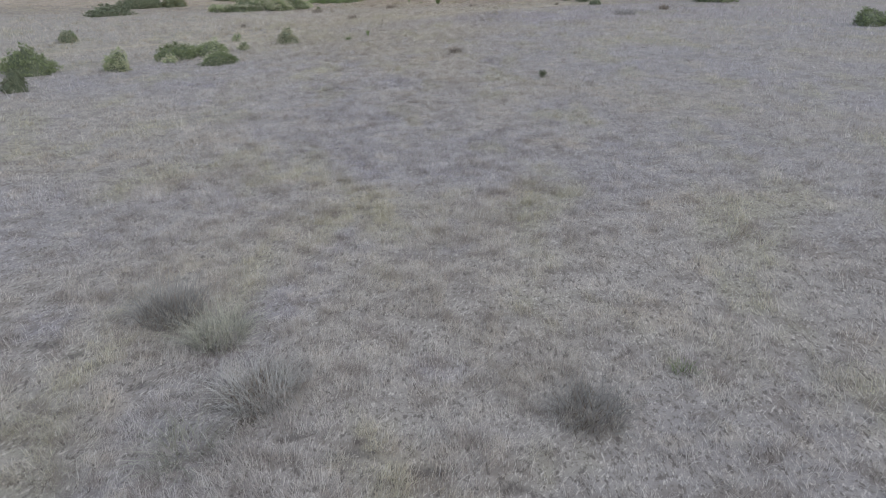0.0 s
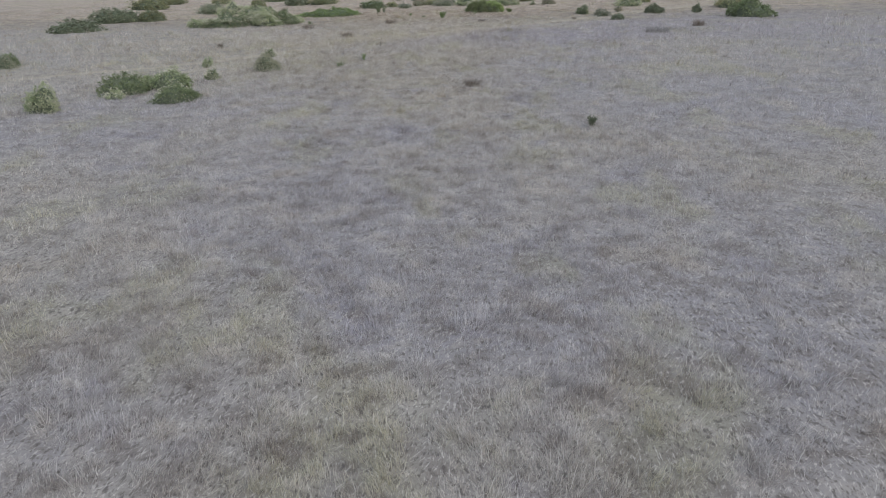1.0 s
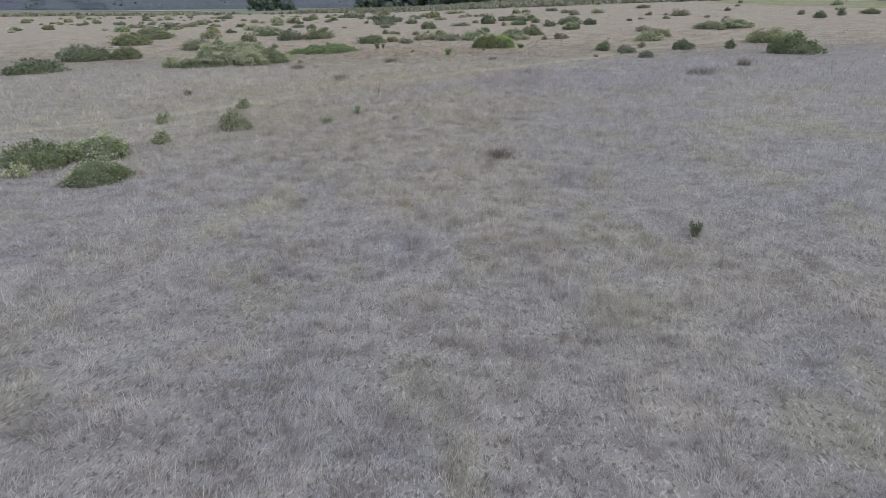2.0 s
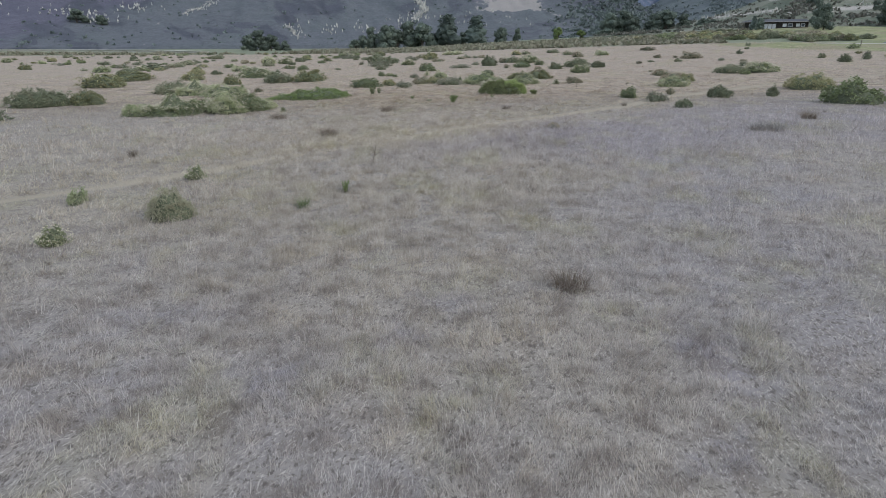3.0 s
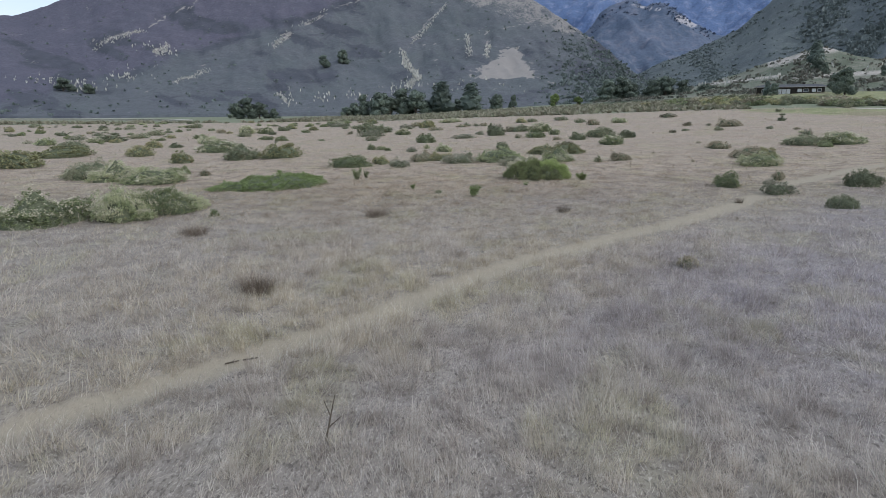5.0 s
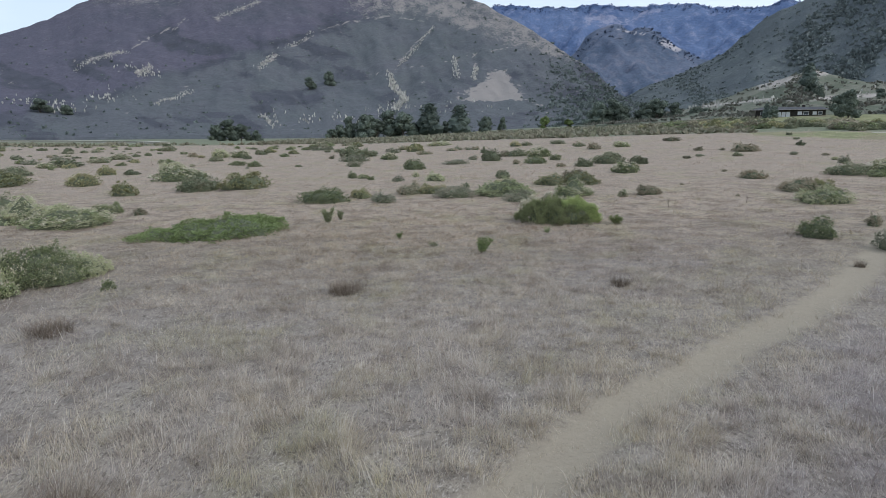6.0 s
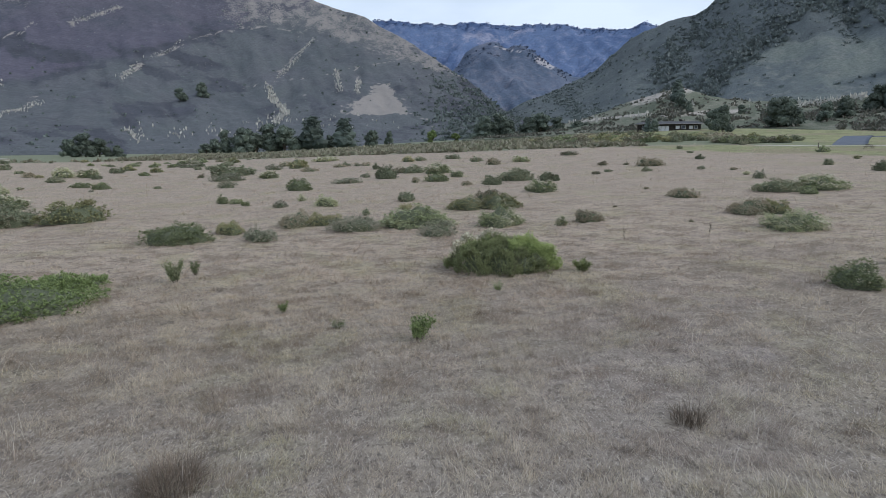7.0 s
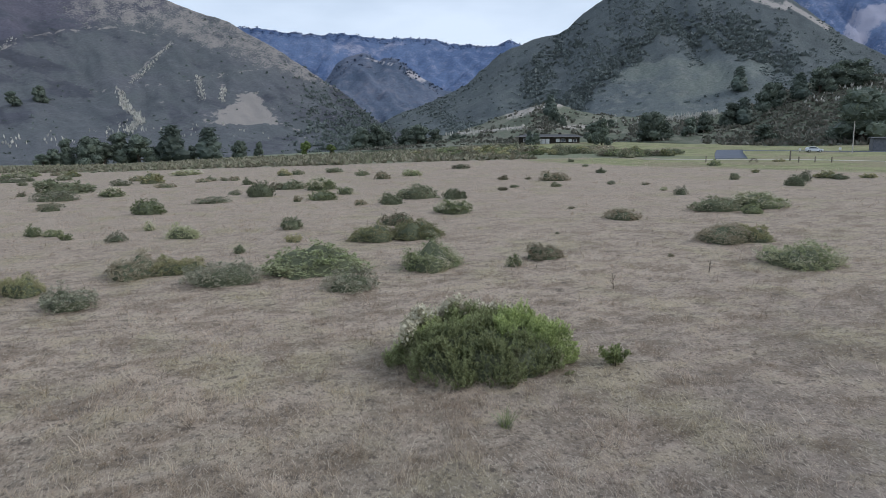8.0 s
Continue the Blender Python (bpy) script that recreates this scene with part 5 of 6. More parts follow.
for az, h, kd in ((-18.6, 9, "broad_a"), (-17.6, 12, "broad_b"), (-16.6, 9.5, "broad_c"), (-15.3, 6, "broad_a")):
    tree(kd, az, 355, h, fat=1.3)
# by the house
tree("broad_b", 36.7, 226, 9.0, fat=0.95)
tree("broad_c", 36.0, 236, 7.5)
tree("conifer_a", 30.6, 240, 5.5, fat=1.2)
tree("broad_a", 31.1, 238, 4.5)
# on the terrace and the hills
for az, el, h, kd, fat in ((32.5, 3.3, 13, "conifer_a", 1.5), (32.9, 2.7, 8, "broad_a", 1.0), (33.6, 2.4, 6, "broad_b", 0.9), (37.6, 2.2, 5, "broad_c", 1.0), (40.9, 1.1, 11, "broad_a", 1.25), (41.4, 1.2, 10, "broad_b", 1.2),
                           (43.9, 1.5, 8, "broad_c", 1.0), (45.0, 1.8, 9, "broad_a", 1.0), (46.9, 2.2, 11, "broad_b", 1.1), (47.8, 2.4, 13, "conifer_b", 1.5), (49.6, 3.4, 13, "broad_a", 1.2),
                           (51.6, 4.2, 13, "conifer_a", 1.6), (53.0, 4.6, 12, "broad_c", 1.3), (54.4, 5.0, 12, "broad_a", 1.6), (55.6, 5.1, 11, "broad_b", 1.6), 
                           (55.8, 1.0, 16, "broad_a", 1.3), (49.2, 1.0, 6, "broad_b", 1.6)):
    tree(kd, az, 0, h, el, HILL_BENCH, fat)
tree("broad_a", -8.4, 0, 15, 4.0, HILL_LEFT)
tree("broad_b", -10.1, 0, 13, 3.6, HILL_LEFT, 1.3)
tree("broad_c", -31.2, 0, 11, 1.0, HILL_LEFT, 1.8)
tree("broad_a", -29.4, 0, 8, 1.1, HILL_LEFT, 1.4)
tree("conifer_b", 47.6, 0, 22, 5.0, HILL_RIGHT, 1.5)


# ---------------------------------------------------------------- scrub on the hills and at the meadow's edge
def clumps(rng, P, size, squash=0.75, per=10):
    """Loose bunches of leaves at each place of P, as one mesh."""
    n = len(P)
    S = np.repeat(size, per)[:, None]
    d = rng.normal(size=(n * per, 3))
    d /= np.linalg.norm(d, axis=1)[:, None]
    d[:, 2] = np.abs(d[:, 2])
    Q = np.repeat(P, per, 0) + d * S * [0.62, 0.62, 0.62 * squash] * (0.5 + 0.5 * rng.rand(n * per, 1))
    return leaf_scaled(rng, Q, d + [0, 0, 0.25], S)


def leaf_scaled(rng, P, N, S):
    n = len(P)
    d = N + 0.55 * rng.normal(size=(n, 3))
    d /= np.linalg.norm(d, axis=1)[:, None] + 1e-9
    side = np.cross(d, rng.normal(size=(n, 3)))
    side /= np.linalg.norm(side, axis=1)[:, None] + 1e-9
    L = S * rng.uniform(0.5, 0.9, (n, 1))
    V = np.stack([P - d * L * 0.4, P + side * L * 0.34, P + d * L * 0.6, P - side * L * 0.34], 1).reshape(-1, 3)
    k = np.arange(n)[:, None] * 4
    return V, np.concatenate([k + [0, 1, 2], k + [0, 2, 3]], 0)


def stuff(name, V, F, mat, label, category):
    me = np_mesh(name, V, F)
    me.materials.append(mat)
    return tagged(new(name, me), label, category, kind="stuff")


def scatter(rng, hill, n, az, low, high, dense):
    """n places on a hill between two bearings, thinned by dense(az, share)."""
    A, S = rng.uniform(*az, n * 4), rng.uniform(low, high, n * 4)
    keep = rng.rand(n * 4) < dense(A, S)
    A, S = A[keep][:n], S[keep][:n]
    return hill.place(A, S), A, S


s_rng = np.random.RandomState(11)
P, A, S = scatter(s_rng, HILL_LEFT, 6500, (-50, 19), 0.0, 1.0, lambda a, s: np.clip(np.maximum((a - 8.5) / 4, 1.6 * (s - 0.62) * (a > -8)), 0.10, 1) * np.clip(left_cover(a, 12 * s) + 0.12 + 0.5 * (fbm(a * 0.6, s * 9, 3) > 0.55), 0.05, 1) * (1 - left_bare(a, np.interp(a, HILL_LEFT.sky_az, HILL_LEFT.sky_el) * s) * 0.8))
V, F = clumps(s_rng, P, 0.8 + 3.0 * s_rng.rand(len(P)) ** 2 * (1 + 0.5 * (A > 10)), 0.6, 6)
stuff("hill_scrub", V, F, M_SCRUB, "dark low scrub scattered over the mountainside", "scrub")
P, A, S = scatter(s_rng, HILL_RIGHT, 9000, (14, 64), 0.0, 1.0, lambda a, s: np.clip(right_cover(a, 0.5 + s * (np.interp(a, HILL_RIGHT.sky_az, HILL_RIGHT.sky_el) - 0.5)), 0.03, 1) * np.clip((fbm(a * 0.5 + 3 + 2 * s, s * 5, 4) - 0.40) * 6, 0.10, 1))
V, F = clumps(s_rng, P, 1.4 + 3.6 * s_rng.rand(len(P)) ** 2.0, 0.36, 7)
Q, A, S = scatter(s_rng, HILL_RIGHT, 2300, (30, 56), 0.1, 1.0, lambda a, s: tall_stands(a, 0.5 + s * (np.interp(a, HILL_RIGHT.sky_az, HILL_RIGHT.sky_el) - 0.5)))
V2, F2 = clumps(s_rng, Q, s_rng.uniform(3.0, 7.0, len(Q)), 0.6, 12)
V, F = np.concatenate([V, V2]), np.concatenate([F, F2 + len(V)])
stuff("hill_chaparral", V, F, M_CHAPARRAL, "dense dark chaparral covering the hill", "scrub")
P, A, S = scatter(s_rng, HILL_BENCH, 4200, (15, 66), 0.02, 1.0, lambda a, s: np.clip(np.maximum((fbm(a * 0.5, s * 4, 4) - 0.42) * 4, (a - 46) / 6), 0.1, 1))
V, F = clumps(s_rng, P, s_rng.uniform(0.9, 2.8, len(P)), 0.7, 8)
stuff("terrace_scrub", V, F, M_TERRACE, "dark scrub on the terrace slope", "scrub")
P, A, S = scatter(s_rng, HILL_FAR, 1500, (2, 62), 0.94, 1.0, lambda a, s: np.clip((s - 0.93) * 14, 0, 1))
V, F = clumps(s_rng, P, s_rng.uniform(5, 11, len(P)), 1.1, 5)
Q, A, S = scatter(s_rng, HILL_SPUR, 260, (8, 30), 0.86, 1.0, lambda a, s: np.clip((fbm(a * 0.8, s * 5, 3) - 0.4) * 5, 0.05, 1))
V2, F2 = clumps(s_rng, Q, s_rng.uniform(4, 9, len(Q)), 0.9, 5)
stuff("spur_forest", V2, F2, M_SPUR, "distant forest on the spur, blue haze in its colour", "forest")
stuff("far_forest", V, F, M_RANGE, "distant conifer forest on the ridges, blue haze in its colour", "forest")

# scrub belt beyond the dry meadow
bx, by = s_rng.uniform(-260, 120, 60000), s_rng.uniform(180, 430, 60000)
bd, bs_ = line_distance(bx, by, FIELD_EDGE)
bd = bd * bs_
keep = (bd > 0) & (bd < 120) & (s_rng.rand(60000) < np.clip(1.3 - bd / 100, 0.1, 1) * np.clip((fbm(bx / 14, by / 14, 3) - 0.3) * 4, 0.1, 1)) & ~((bx > 84) & (by < 262)) & ~((bx < -75) & (by > 318))
bx, by = bx[keep][:7000], by[keep][:7000]
P = np.stack([bx, by, ground_z(bx, by)], 1)
V, F = clumps(s_rng, P, s_rng.uniform(0.9, 2.6, len(P)), 0.55, 6)
stuff("belt_scrub", V, F, M_BELT, "low green coastal scrub bordering the dry meadow", "scrub")


def plumes(rng, pts, height):
    """Upright pale plumes, as one mesh."""
    per = 3
    n = len(pts) * per
    height = np.repeat(height, per)[:, None]
    B = np.repeat(pts, per, 0) + rng.normal(size=(n, 3)) * [0.5, 0.5, 0.1] * height / 3
    L = height * rng.uniform(0.3, 1.2, (n, 1)) ** 1.4
    return leaf_cloud(rng, B, np.tile([0, 0, 3.0], (n, 1)), L, L * 0.42, 0.4)


pl, tall = [], []
for a, b, w in LEFT_STREAKS:
    if w < 0.15:
        continue
    n = int(26 * math.hypot(b[0] - a[0], b[1] - a[1]) * (0.5 + w / 0.2) + 6)
    f = s_rng.rand(n)
    az = a[0] + (b[0] - a[0]) * f + s_rng.normal(size=n) * w * 0.6
    el = a[1] + (b[1] - a[1]) * f + s_rng.normal(size=n) * w * 0.5
    pl.append(HILL_LEFT.place(az, HILL_LEFT.share(az, el)))
    tall.append(np.full(n, min(1.1 + 7 * w, 3.0) * (0.7 if a[0] < -8 else 1.0)))
for az0, el0, sa, n in ((-31.5, 1.8, 1.6, 45), (-29.6, 1.6, 0.8, 30), (-26.2, 2.6, 0.9, 30), (-13.5, 0.9, 0.5, 22), (-10.5, 0.7, 0.5, 14), (-7.6, 0.9, 0.4, 14), (-6.2, 0.6, 0.5, 10), (-23.4, 4.6, 0.9, 40), (-3.0, 1.8, 0.8, 40), (3.0, 1.8, 2.5, 30)):
    az, el = az0 + s_rng.normal(size=n) * sa, el0 + s_rng.normal(size=n) * 0.28
    pl.append(HILL_LEFT.place(az, HILL_LEFT.share(az, np.maximum(el, 0.0))))
    tall.append(np.full(n, 2.6))
V, F = plumes(s_rng, np.concatenate(pl), np.concatenate(tall))
stuff("pampas_grass", V, F, M_PAMPAS, "pale pampas grass plumes on the mountainside", "pampas grass")
pl = []
for az0, el0, az1, el1, n, w in ((23.5, 1.5, 30.5, 2.2, 60, 0.12), (41.0, 2.6, 46.0, 3.2, 240, 0.09), (52.0, 4.3, 58.0, 4.7, 60, 0.5), (42.0, 3.6, 45.0, 3.4, 10, 0.4), (30.0, 0.75, 33.0, 0.8, 30, 0.1), (33.0, 2.9, 44.0, 2.5, 40, 0.3)):
    f = s_rng.rand(n)
    az = az0 + (az1 - az0) * f
    el = el0 + (el1 - el0) * f + s_rng.normal(size=n) * w
    pl.append(HILL_BENCH.place(az, HILL_BENCH.share(az, el)))
V, F = plumes(s_rng, np.concatenate(pl), np.full(sum(map(len, pl)), 1.9))
stuff("terrace_pampas_grass", V, F, M_PAMPAS, "pale pampas grass plumes on the terrace", "pampas grass")

# ---------------------------------------------------------------- roads
M_ASPHALT = mat_plain("asphalt", (0.085, 0.098, 0.125), (0.11, 0.125, 0.155), 0.6, 0.9, 0.01)
M_GRAVEL = mat_plain("pale_gravel", (0.40, 0.37, 0.32), (0.52, 0.49, 0.43), 2.0, 0.9, 0.02)


def strip(name, line, width, lift, mat, label, category):
    """A road laid on the ground along a line."""
    pts = []
    for (ax, ay), (bx, by) in zip(line, line[1:]):
        n = max(2, int(math.hypot(bx - ax, by - ay) / 3))
        pts += [(ax + (bx - ax) * k / n, ay + (by - ay) * k / n) for k in range(n)]
    pts.append(line[-1])
    pts = np.array(pts)
    d = np.gradient(pts, axis=0)
    d /= np.linalg.norm(d, axis=1)[:, None]
    side = np.stack([-d[:, 1], d[:, 0]], 1)
    across = np.linspace(-0.5, 0.5, 7)
    rows = [pts + side * width * a for a in across]
    V = np.concatenate([np.column_stack([q, ground_z(q[:, 0], q[:, 1]) + lift]) for q in rows])
    n = len(pts)
    idx = np.arange(7 * n).reshape(7, n)
    F = np.stack([idx[:-1, :-1], idx[:-1, 1:], idx[1:, 1:], idx[1:, :-1]], -1).reshape(-1, 4)
    low = V.copy()
    low[:, 2] -= lift + 0.12
    m = len(V)
    ring = np.concatenate([idx[0], idx[1:, -1], idx[-1, -2::-1], idx[-2:0:-1, 0]])
    walls = np.stack([ring, np.roll(ring, -1), np.roll(ring, -1) + m, ring + m], -1)
    me = np_mesh(name, np.concatenate([V, low]), np.concatenate([F, walls]))
    me.materials.append(mat)
    return tagged(new(name, me), label, category, kind="structure")


strip("road", [(107.6, 170.4), (123.2, 185.4), (139, 199.8)], 6.4, 0.06, M_ASPHALT, "blue-grey asphalt road beside the mown lawn", "road")
strip("side_road", [(137, 196), (142, 184), (143, 172), (150, 156), (160, 140)], 3.2, 0.05, M_ASPHALT, "narrow grey asphalt lane behind the lawn", "road")
strip("footpath", [(96, 184), (102.5, 172), (110.8, 158), (114.5, 143), (124, 116)], 1.6, 0.05, M_GRAVEL, "pale gravel footpath along the meadow edge", "path")
strip("dirt_road", [(-330, 395), (-262, 392), (-205, 384), (-165, 370), (-138, 356), (-120, 340)], 5.0, 0.9, M_GRAVEL, "pale dirt road at the mountain's foot", "road")

# ---------------------------------------------------------------- house on the terrace
M_DARKWOOD = mat_plain("dark_board_wall", (0.03, 0.026, 0.022), (0.055, 0.048, 0.04), 1.5, 0.8, 0.01)
M_ROOF = mat_plain("grey_roof", (0.055, 0.055, 0.06), (0.085, 0.085, 0.09), 0.8, 0.8, 0.01)
M_TRIM = mat_plain("white_trim", (0.62, 0.62, 0.60), (0.72, 0.72, 0.70), 2.0, 0.6)
M_GLASS, _nt, _b = node_mat("window_glass", 0.05)
_b.inputs["Base Color"].default_value = (0.05, 0.06, 0.07, 1)
_b.inputs["Specular IOR Level"].default_value = 0.6
M_BLIND = mat_plain("white_blind", (0.72, 0.73, 0.74), (0.82, 0.83, 0.84), 1.0, 0.6)
M_WOOD = mat_plain("weathered_wood", (0.10, 0.085, 0.07), (0.18, 0.155, 0.13), 3.0, 0.85, 0.01)
M_PALEPOLE = mat_plain("pale_pole_wood", (0.34, 0.31, 0.28), (0.45, 0.42, 0.38), 2.0, 0.8, 0.005)


def window(parent, x, y, z, w, h, bright):
    fr = bmesh.new()
    for dx in (-w / 2, w / 2):
        box(fr, x + dx, y, z, 0.08, 0.12, h + 0.08)
    for dz in (-h / 2, h / 2):
        box(fr, x, y - 0.003, z + dz, w, 0.12, 0.08)
    win = part("window", fr, M_TRIM, parent, "white framed window")
    part("pane", box(bmesh.new(), x, y + 0.02, z, w - 0.08, 0.03, h - 0.08), M_BLIND if bright else M_GLASS, win, "pale drawn blind" if bright else "dark glass pane")


def house(x, y, turn):
    z = float(min(ground_z(x + a, y + b) for a in (-9, 0, 9) for b in (-4, 4))) - 0.1
    ob = thing("house", x, y, z, turn)
    part("wall", box(bmesh.new(), 0, 0, 1.35, 17.0, 7.0, 2.9, 0.03), M_DARKWOOD, ob, "dark brown board walls")
    bm = bmesh.new()
    v = [bm.verts.new(c) for c in ((-9.6, -4.6, 2.75), (9.4, -4.6, 2.75), (9.4, 4.6, 2.75), (-9.6, 4.6, 2.75), (-7.0, -0.4, 3.7), (7.6, -0.4, 3.7), (7.6, 0.4, 3.7), (-7.0, 0.4, 3.7))]
    for f in ((0, 3, 2, 1), (4, 5, 6, 7), (0, 1, 5, 4), (1, 2, 6, 5), (2, 3, 7, 6), (3, 0, 4, 7)):
        bm.faces.new([v[k] for k in f])
    roof = part("roof", bm, M_ROOF, ob, "low grey hipped roof")
    part("chimney", box(bmesh.new(), 3.2, 0.8, 3.9, 0.8, 0.6, 0.9, 0.02), M_DARKWOOD, roof, "short dark chimney")
    part("fascia", box(bmesh.new(), -0.1, -4.63, 2.72, 19.0, 0.06, 0.14), M_PALEPOLE, ob, "pale roof edge board")
    for k, (wx, ww, bright) in enumerate(((-6.6, 1.2, False), (-2.6, 0.9, True), (-1.5, 0.9, True), (-0.4, 0.9, True), (2.4, 1.0, True), (3.9, 1.2, False), (5.9, 0.9, True), (7.2, 0.9, False))):
        tall = 1.7 if k in (1, 2, 3) else 1.0
        window(ob, wx, -3.53, 1.2 if tall > 1.5 else 1.6, ww, tall, bright)
    door = part("door", box(bmesh.new(), -4.6, -3.53, 1.0, 0.95, 0.08, 2.05, 0.01), M_WOOD, ob, "brown wooden door")
    part("handle", box(bmesh.new(), -4.25, -3.6, 1.0, 0.05, 0.06, 0.14), M_TRIM, door, "pale handle")
    part("deck", box(bmesh.new(), -8.2, -4.2, 0.12, 4.0, 2.0, 0.3), M_WOOD, ob, "low wooden deck")
    for px in (-10.0, -8.6, -6.6):
        part("deck_post", box(bmesh.new(), px, -5.1, 1.45, 0.12, 0.12, 2.7), M_WOOD, ob)
    ob.matrix_basis = ob.matrix_basis @ Matrix.Diagonal((1.3, 1.1, 1.08, 1))
    return tagged(ob, "long low dark house with white windows and grey roof", "house")


house(129.8, 275.6, -30)


M_GREYWOOD = mat_plain("grey_boards", (0.10, 0.105, 0.12), (0.16, 0.165, 0.18), 2.5, 0.85, 0.01)


def shed(x, y, turn):
    z = float(ground_z(x, y)) - 0.3
    ob = thing("shed", x, y, z, turn)
    part("wall", box(bmesh.new(), 0, 0, 1.5, 10, 6, 3.0, 0.03), M_GREYWOOD, ob, "weathered grey board walls")
    bm = bmesh.new()
    v = [bm.verts.new(c) for c in ((-5.4, -3.5, 2.95), (5.4, -3.5, 2.95), (5.4, 3.5, 3.3), (-5.4, 3.5, 3.3), (-5.4, -3.5, 3.15), (5.4, -3.5, 3.15), (5.4, 3.5, 3.5), (-5.4, 3.5, 3.5))]
    for f in ((0, 3, 2, 1), (4, 5, 6, 7), (0, 1, 5, 4), (1, 2, 6, 5), (2, 3, 7, 6), (3, 0, 4, 7)):
        bm.faces.new([v[k] for k in f])
    part("roof", bm, M_ROOF, ob, "grey sloping roof")
    part("door", box(bmesh.new(), -1.0, -3.03, 1.2, 2.4, 0.06, 2.2), M_WOOD, ob, "wide brown door")
    return tagged(ob, "low grey board shed with a sloping roof", "shed")


# ---------------------------------------------------------------- by the road
M_PAINT, _nt, _b = node_mat("silver_paint", 0.3)
_b.inputs["Base Color"].default_value, _b.inputs["Metallic"].default_value = (0.55, 0.57, 0.60, 1), 0.6
M_RUBBER = mat_plain("tyre_rubber", (0.015, 0.015, 0.015), (0.03, 0.03, 0.03), 8.0, 0.8)
M_LAMPGLASS = mat_plain("lamp_glass", (0.6, 0.6, 0.62), (0.75, 0.75, 0.78), 5.0, 0.15)
M_REDGLASS = mat_plain("red_lamp_glass", (0.30, 0.02, 0.02), (0.4, 0.03, 0.03), 5.0, 0.2)


def car(x, y, turn):
    ob = thing("car", x, y, float(ground_z(x, y)) + 0.02, turn)
    prof = [(-2.15, 0.35), (-2.2, 0.75), (-2.1, 1.02), (-1.65, 1.5), (-0.3, 1.6), (0.35, 1.5), (1.05, 1.05), (1.95, 0.9), (2.15, 0.65), (2.12, 0.32)]
    bm = bmesh.new()
    rows = []
    for yy, sc in ((-0.88, 0.96), (-0.8, 1.0), (0.8, 1.0), (0.88, 0.96)):
        rows.append([bm.verts.new((px * sc, yy * (1 - 0.18 * max(0, pz - 1.0) / 0.6), 0.32 + (pz - 0.32) * sc)) for px, pz in prof])
    for a, b in zip(rows, rows[1:]):
        for k in range(len(prof)):
            bm.faces.new((a[k], a[(k + 1) % len(prof)], b[(k + 1) % len(prof)], b[k]))
    bm.faces.new(rows[0])
    bm.faces.new(rows[-1][::-1])
    bmesh.ops.recalc_face_normals(bm, faces=bm.faces)
    body = part("body", bm, M_PAINT, ob, "silver painted body")
    for s in (-1, 1):
        g = bmesh.new()
        q = [(-1.5, 1.06), (0.75, 1.06), (0.3, 1.4), (-0.3, 1.5), (-1.35, 1.42)]
        f0 = [g.verts.new((px, s * (0.895 - 0.16 * (pz - 1.0) / 0.6), pz)) for px, pz in q]
        f1 = [g.verts.new((px, s * (0.865 - 0.16 * (pz - 1.0) / 0.6), pz)) for px, pz in q]
        g.faces.new(f0)
        g.faces.new(f1[::-1])
        for k in range(5):
            g.faces.new((f0[k], f1[k], f1[(k + 1) % 5], f0[(k + 1) % 5]))
        part("side_window", g, M_GLASS, body, "dark side windows")
        part("headlight", box(bmesh.new(), 2.08, s * 0.62, 0.74, 0.12, 0.34, 0.16, 0.02), M_LAMPGLASS, ob, "clear headlight")
        part("tail_light", box(bmesh.new(), -2.16, s * 0.66, 0.85, 0.08, 0.26, 0.2, 0.02), M_REDGLASS, ob, "red tail light")
        for wx in (-1.35, 1.35):
            w = bmesh.new()
            rod(w, (wx, s * 0.7, 0.33), (wx, s * 0.92, 0.33), 0.34, 0.34, 18)
            tyre = part("wheel", w, M_RUBBER, ob, "black tyre")
            r = bmesh.new()
            rod(r, (wx, s * 0.9, 0.33), (wx, s * 0.935, 0.33), 0.21, 0.19, 12)
            part("rim", r, M_PAINT, tyre, "silver rim")
    ob.matrix_basis = ob.matrix_basis @ Matrix.Diagonal((0.85, 0.85, 0.85, 1))
    return tagged(ob, "silver hatchback car parked beside the lawn", "car")


def picnic_table(x, y, turn):
    ob = thing("picnic_table", x, y, float(ground_z(x, y)), turn)
    part("tabletop", box(bmesh.new(), 0, 0, 0.76, 1.9, 0.78, 0.06, 0.01), M_WOOD, ob)
    for s in (-1, 1):
        part("bench", box(bmesh.new(), 0, s * 0.72, 0.45, 1.9, 0.26, 0.05, 0.01), M_WOOD, ob)
        b = bmesh.new()
        rod(b, (s * 0.65, -0.7, -0.03), (s * 0.65, -0.2, 0.74), 0.05, 0.05, 5)
        rod(b, (s * 0.65, 0.7, -0.03), (s * 0.65, 0.2, 0.74), 0.05, 0.05, 5)
        rod(b, (s * 0.65, -0.8, 0.4), (s * 0.65, 0.8, 0.4), 0.045, 0.045, 5)
        part("leg_frame", b, M_WOOD, ob)
    return tagged(ob, "weathered wooden picnic table on the lawn edge", "picnic table", "picnic tables")


def post(x, y, h, w, mat, label, name="fence_post"):
    ob = thing(name, x, y, float(ground_z(x, y)))
    b = box(bmesh.new(), 0, 0, h / 2 - 0.1, w, w, h + 0.2, w * 0.15)
    part("shaft", b, mat, ob)
    part("cap", box(bmesh.new(), 0, 0, h + 0.02, w * 1.15, w * 1.15, 0.04), mat, ob)
    return tagged(ob, label, "post", "posts along the footpath")


def spot(az, d):
    return HUB[0] + d * math.sin(radians(az)), HUB[1] + 3.8 + d * math.cos(radians(az))


car(*spot(53.4, 174), -40)
picnic_table(100.1, 158.3, 30)
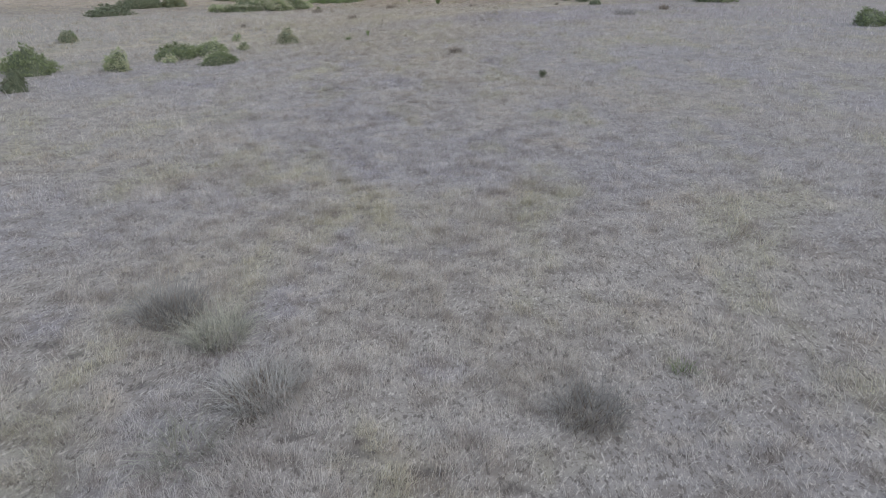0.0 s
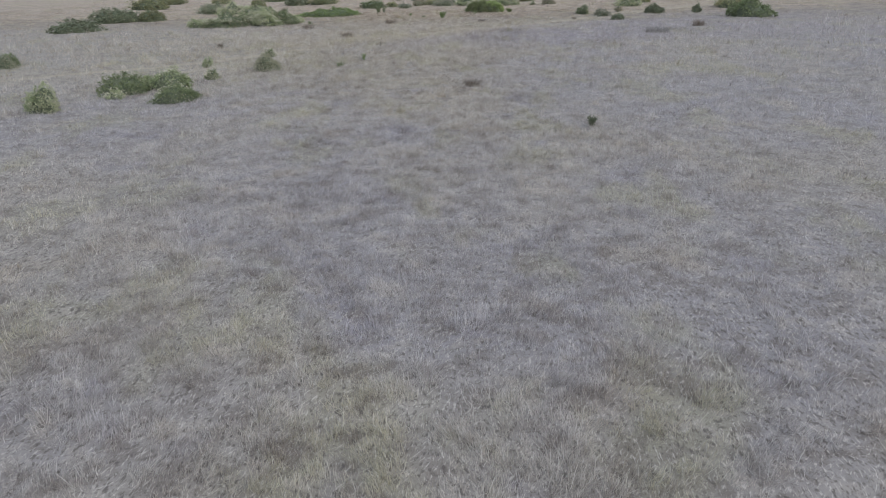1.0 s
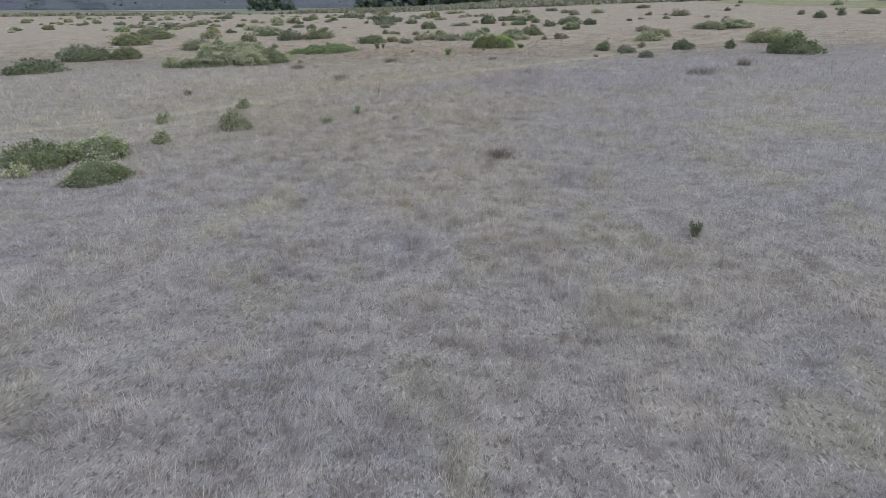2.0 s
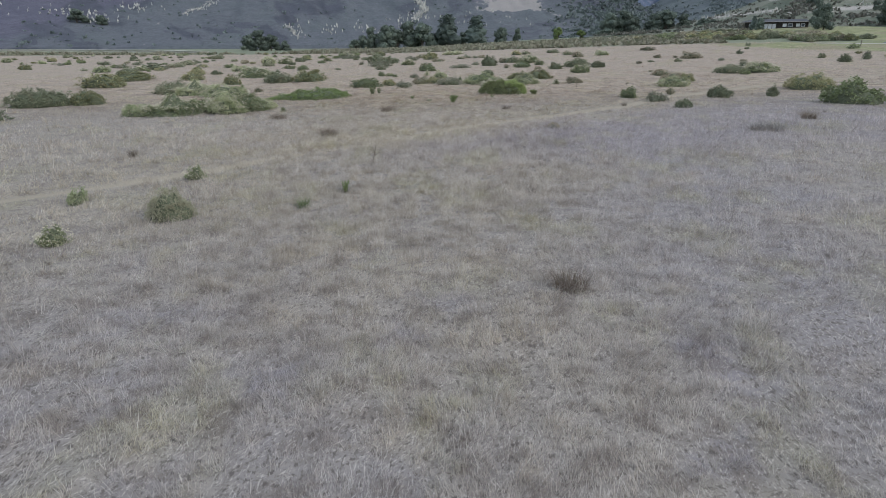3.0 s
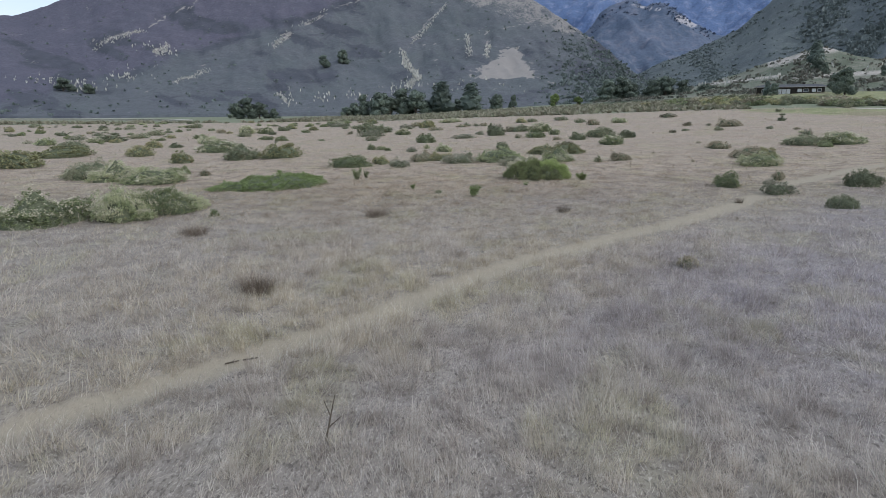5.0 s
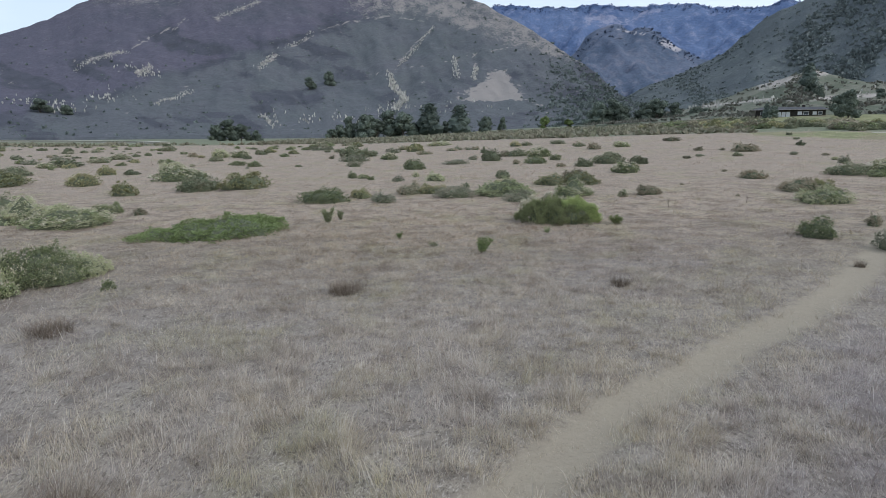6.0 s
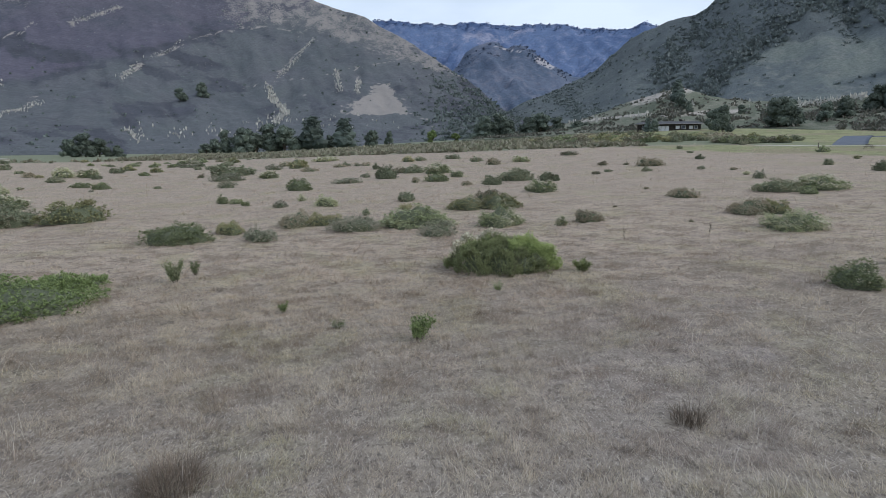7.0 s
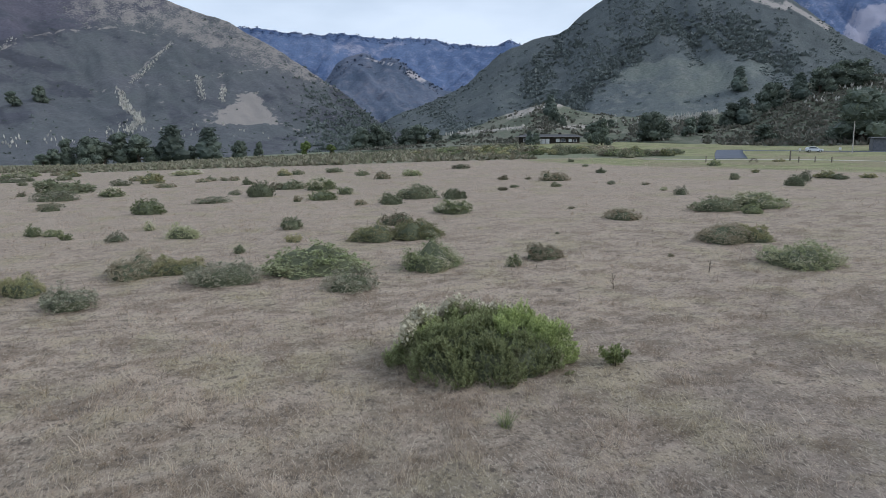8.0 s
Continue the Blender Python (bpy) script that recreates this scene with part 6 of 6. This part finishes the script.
for az, d, h in ((45.7, 138, 1.1), (52.4, 134.5, 1.0), (53.5, 134.4, 1.0), (54.6, 134.2, 1.0)):
    post(*spot(az, d), h, 0.14, M_WOOD, "short weathered wooden post by the footpath")
post(*spot(51.8, 140), 1.9, 0.2, M_WOOD, "tall dark wooden marker post by the footpath")


def sign(x, y, turn, label):
    ob = thing("sign", x, y, float(ground_z(x, y)), turn)
    part("post", rod(bmesh.new(), (0, 0, -0.2), (0, 0, 1.1), 0.04, 0.04, 8), M_WOOD, ob)
    part("board", box(bmesh.new(), 0, -0.06, 0.85, 0.5, 0.05, 0.6, 0.01), M_TRIM, ob, "blank pale board")
    return tagged(ob, label, "sign")


sign(*spot(52.45, 172), -50, "pale blank board on a post beside the car")
sign(*spot(55.1, 172), -50, "small pale board on a post beside the road")


def pole(x, y, h):
    ob = thing("utility_pole", x, y, float(ground_z(x, y)))
    part("shaft", rod(bmesh.new(), (0, 0, -0.3), (0.55, 0.5, h), 0.12, 0.08, 10), M_PALEPOLE, ob)
    b = bmesh.new()
    box(b, 0.53, 0.48, h - 0.35, 0.3, 0.3, 0.08)
    part("band", b, M_WOOD, ob, "dark band near the top")
    return tagged(ob, "pale slightly leaning wooden utility pole by the road", "pole")


pole(*spot(55.9, 168), 7.0)
shed(*spot(58.6, 182), -50)

# hedge rows on the lawn's edge
h_rng = np.random.RandomState(8)
for az0, az1, d, wide, n in ((37.5, 43.2, 167, 4.2, 11), (25.0, 38.0, 196, 4.6, 18), (27.0, 40.0, 182, 3.6, 14), (21.0, 30.0, 215, 4.4, 12)):
    for k in range(n):
        hx, hy = spot(az0 + (az1 - az0) * (k + h_rng.uniform(-0.3, 0.3)) / (n - 1), d + h_rng.uniform(-5, 5))
        bush(("brown", "coyote", "olive", "green")[h_rng.randint(4)], round(hx, 1), round(hy, 1), wide * h_rng.uniform(0.9, 1.7), wide, wide * h_rng.uniform(0.35, 0.55))

# ---------------------------------------------------------------- dry grass
def grow_grass():
    """Short upright blades in tufts with taller bent stalks among them; thick along the stretch seen from close by, coarser far from it."""
    rng = np.random.RandomState(3)
    cx, cy = np.meshgrid(np.arange(-75, 95), np.arange(-15, 215))
    cx, cy = cx.ravel() + 0.5, cy.ravel() + 0.5
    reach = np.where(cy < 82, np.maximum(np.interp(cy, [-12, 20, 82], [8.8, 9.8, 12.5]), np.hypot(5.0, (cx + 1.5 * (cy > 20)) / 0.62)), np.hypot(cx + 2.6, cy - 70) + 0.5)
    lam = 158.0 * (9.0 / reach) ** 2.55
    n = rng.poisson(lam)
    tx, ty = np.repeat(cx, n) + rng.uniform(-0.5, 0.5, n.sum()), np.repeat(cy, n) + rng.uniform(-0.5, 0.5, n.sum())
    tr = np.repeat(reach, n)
    td = line_distance(tx, ty, TRAIL)[0]
    clump = fbm(tx / 0.5, ty / 0.5, 2)
    bare = 0.14 + 0.95 * fbm(tx * 0.8, ty * 0.8, 3)
    rut = line_distance(tx, ty, FURROW)[0]
    keep = (rut > (0.05 + 0.13 * rng.rand(len(tx))) * (fbm(tx / 0.9, ty / 0.9, 2) > 0.40)) & ((td > bare) | (rng.rand(len(tx)) < 0.2)) & (rng.rand(len(tx)) < np.clip((clump - 0.30) * 3.4, 0.04, 1))
    tx, ty, tr, td, clump, bare = tx[keep], ty[keep], tr[keep], td[keep], clump[keep], bare[keep]
    per = 9
    m = len(tx) * per
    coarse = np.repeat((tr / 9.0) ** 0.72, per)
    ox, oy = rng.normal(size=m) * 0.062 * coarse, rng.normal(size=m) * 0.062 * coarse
    x, y = np.repeat(tx, per) + ox, np.repeat(ty, per) + oy
    stalk = rng.rand(m) < 0.14
    tall = (0.07 + 0.20 * fbm(x / 3.3, y / 3.3, 3) + 0.20 * np.repeat(clump, per)) * rng.uniform(0.5, 1.2, m) * (1 + 0.3 * (coarse - 1))
    tall = np.where(stalk, tall * (1.12 + 0.28 * np.clip((y - 25) / 20, 0, 1)), tall * 0.64) * (1 + 0.3 * np.exp(-((y - 52) / 12) ** 2)) * np.where(np.repeat(td < bare, per), 0.3, 1.0)
    swirl = 6.28 * 2 * fbm(x / 1.9 + 7, y / 1.9, 2)
    flat = np.clip((y - 58) / 16, 0, 1)
    tall = tall * np.interp(y, [-15, 18, 32, 50, 64, 90], [0.72, 0.80, 1.0, 1.1, 0.82, 0.66]) * (0.6 + 0.75 * lumps(x, y))
    lx = 0.34 * np.cos(swirl) + 0.46 * rng.normal(size=m) + ox * 2.0 / coarse
    ly = 0.34 * np.sin(swirl) + 0.46 * rng.normal(size=m) + oy * 2.0 / coarse
    lx, ly = lx * (1 + 0.8 * flat), ly * (1 + 0.8 * flat)
    base = np.stack([x, y, ground_z(x, y) - 0.02], 1)
    lean = np.stack([lx, ly, np.zeros(m)], 1)
    up = np.array([0, 0, 1.0])
    H = tall[:, None]
    tip = base + lean * H + up * H * (1 - 0.24 * np.minimum(lx * lx + ly * ly, 3.2)[:, None])
    ang = rng.uniform(-0.9, 0.9, m)
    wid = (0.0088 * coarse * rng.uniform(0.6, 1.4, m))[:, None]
    side = np.stack([np.cos(ang), np.sin(ang), np.zeros(m)], 1) * wid / 2
    a = stalk & (np.repeat(tr, per) < 18.0)
    mid = base + lean * H * 0.38 + up * H * 0.6
    V1 = np.stack([base[a] - side[a] * 0.7, base[a] + side[a] * 0.7, mid[a] + side[a] * 0.6, mid[a] - side[a] * 0.6, tip[a]], 1).reshape(-1, 3)
    k = np.arange(a.sum())[:, None] * 5
    F1 = np.concatenate([k + [0, 1, 2], k + [0, 2, 3], k + [3, 2, 4]], 0)
    b = ~a
    V2 = np.stack([base[b] - side[b], base[b] + side[b], tip[b]], 1).reshape(-1, 3)
    F2 = np.arange(b.sum() * 3).reshape(-1, 3) + len(V1)
    return stuff("dry_grass", np.concatenate([V1, V2]), np.concatenate([F1, F2]), M_GRASS, "dry grey-tan grass covering the meadow in tufts", "grass")


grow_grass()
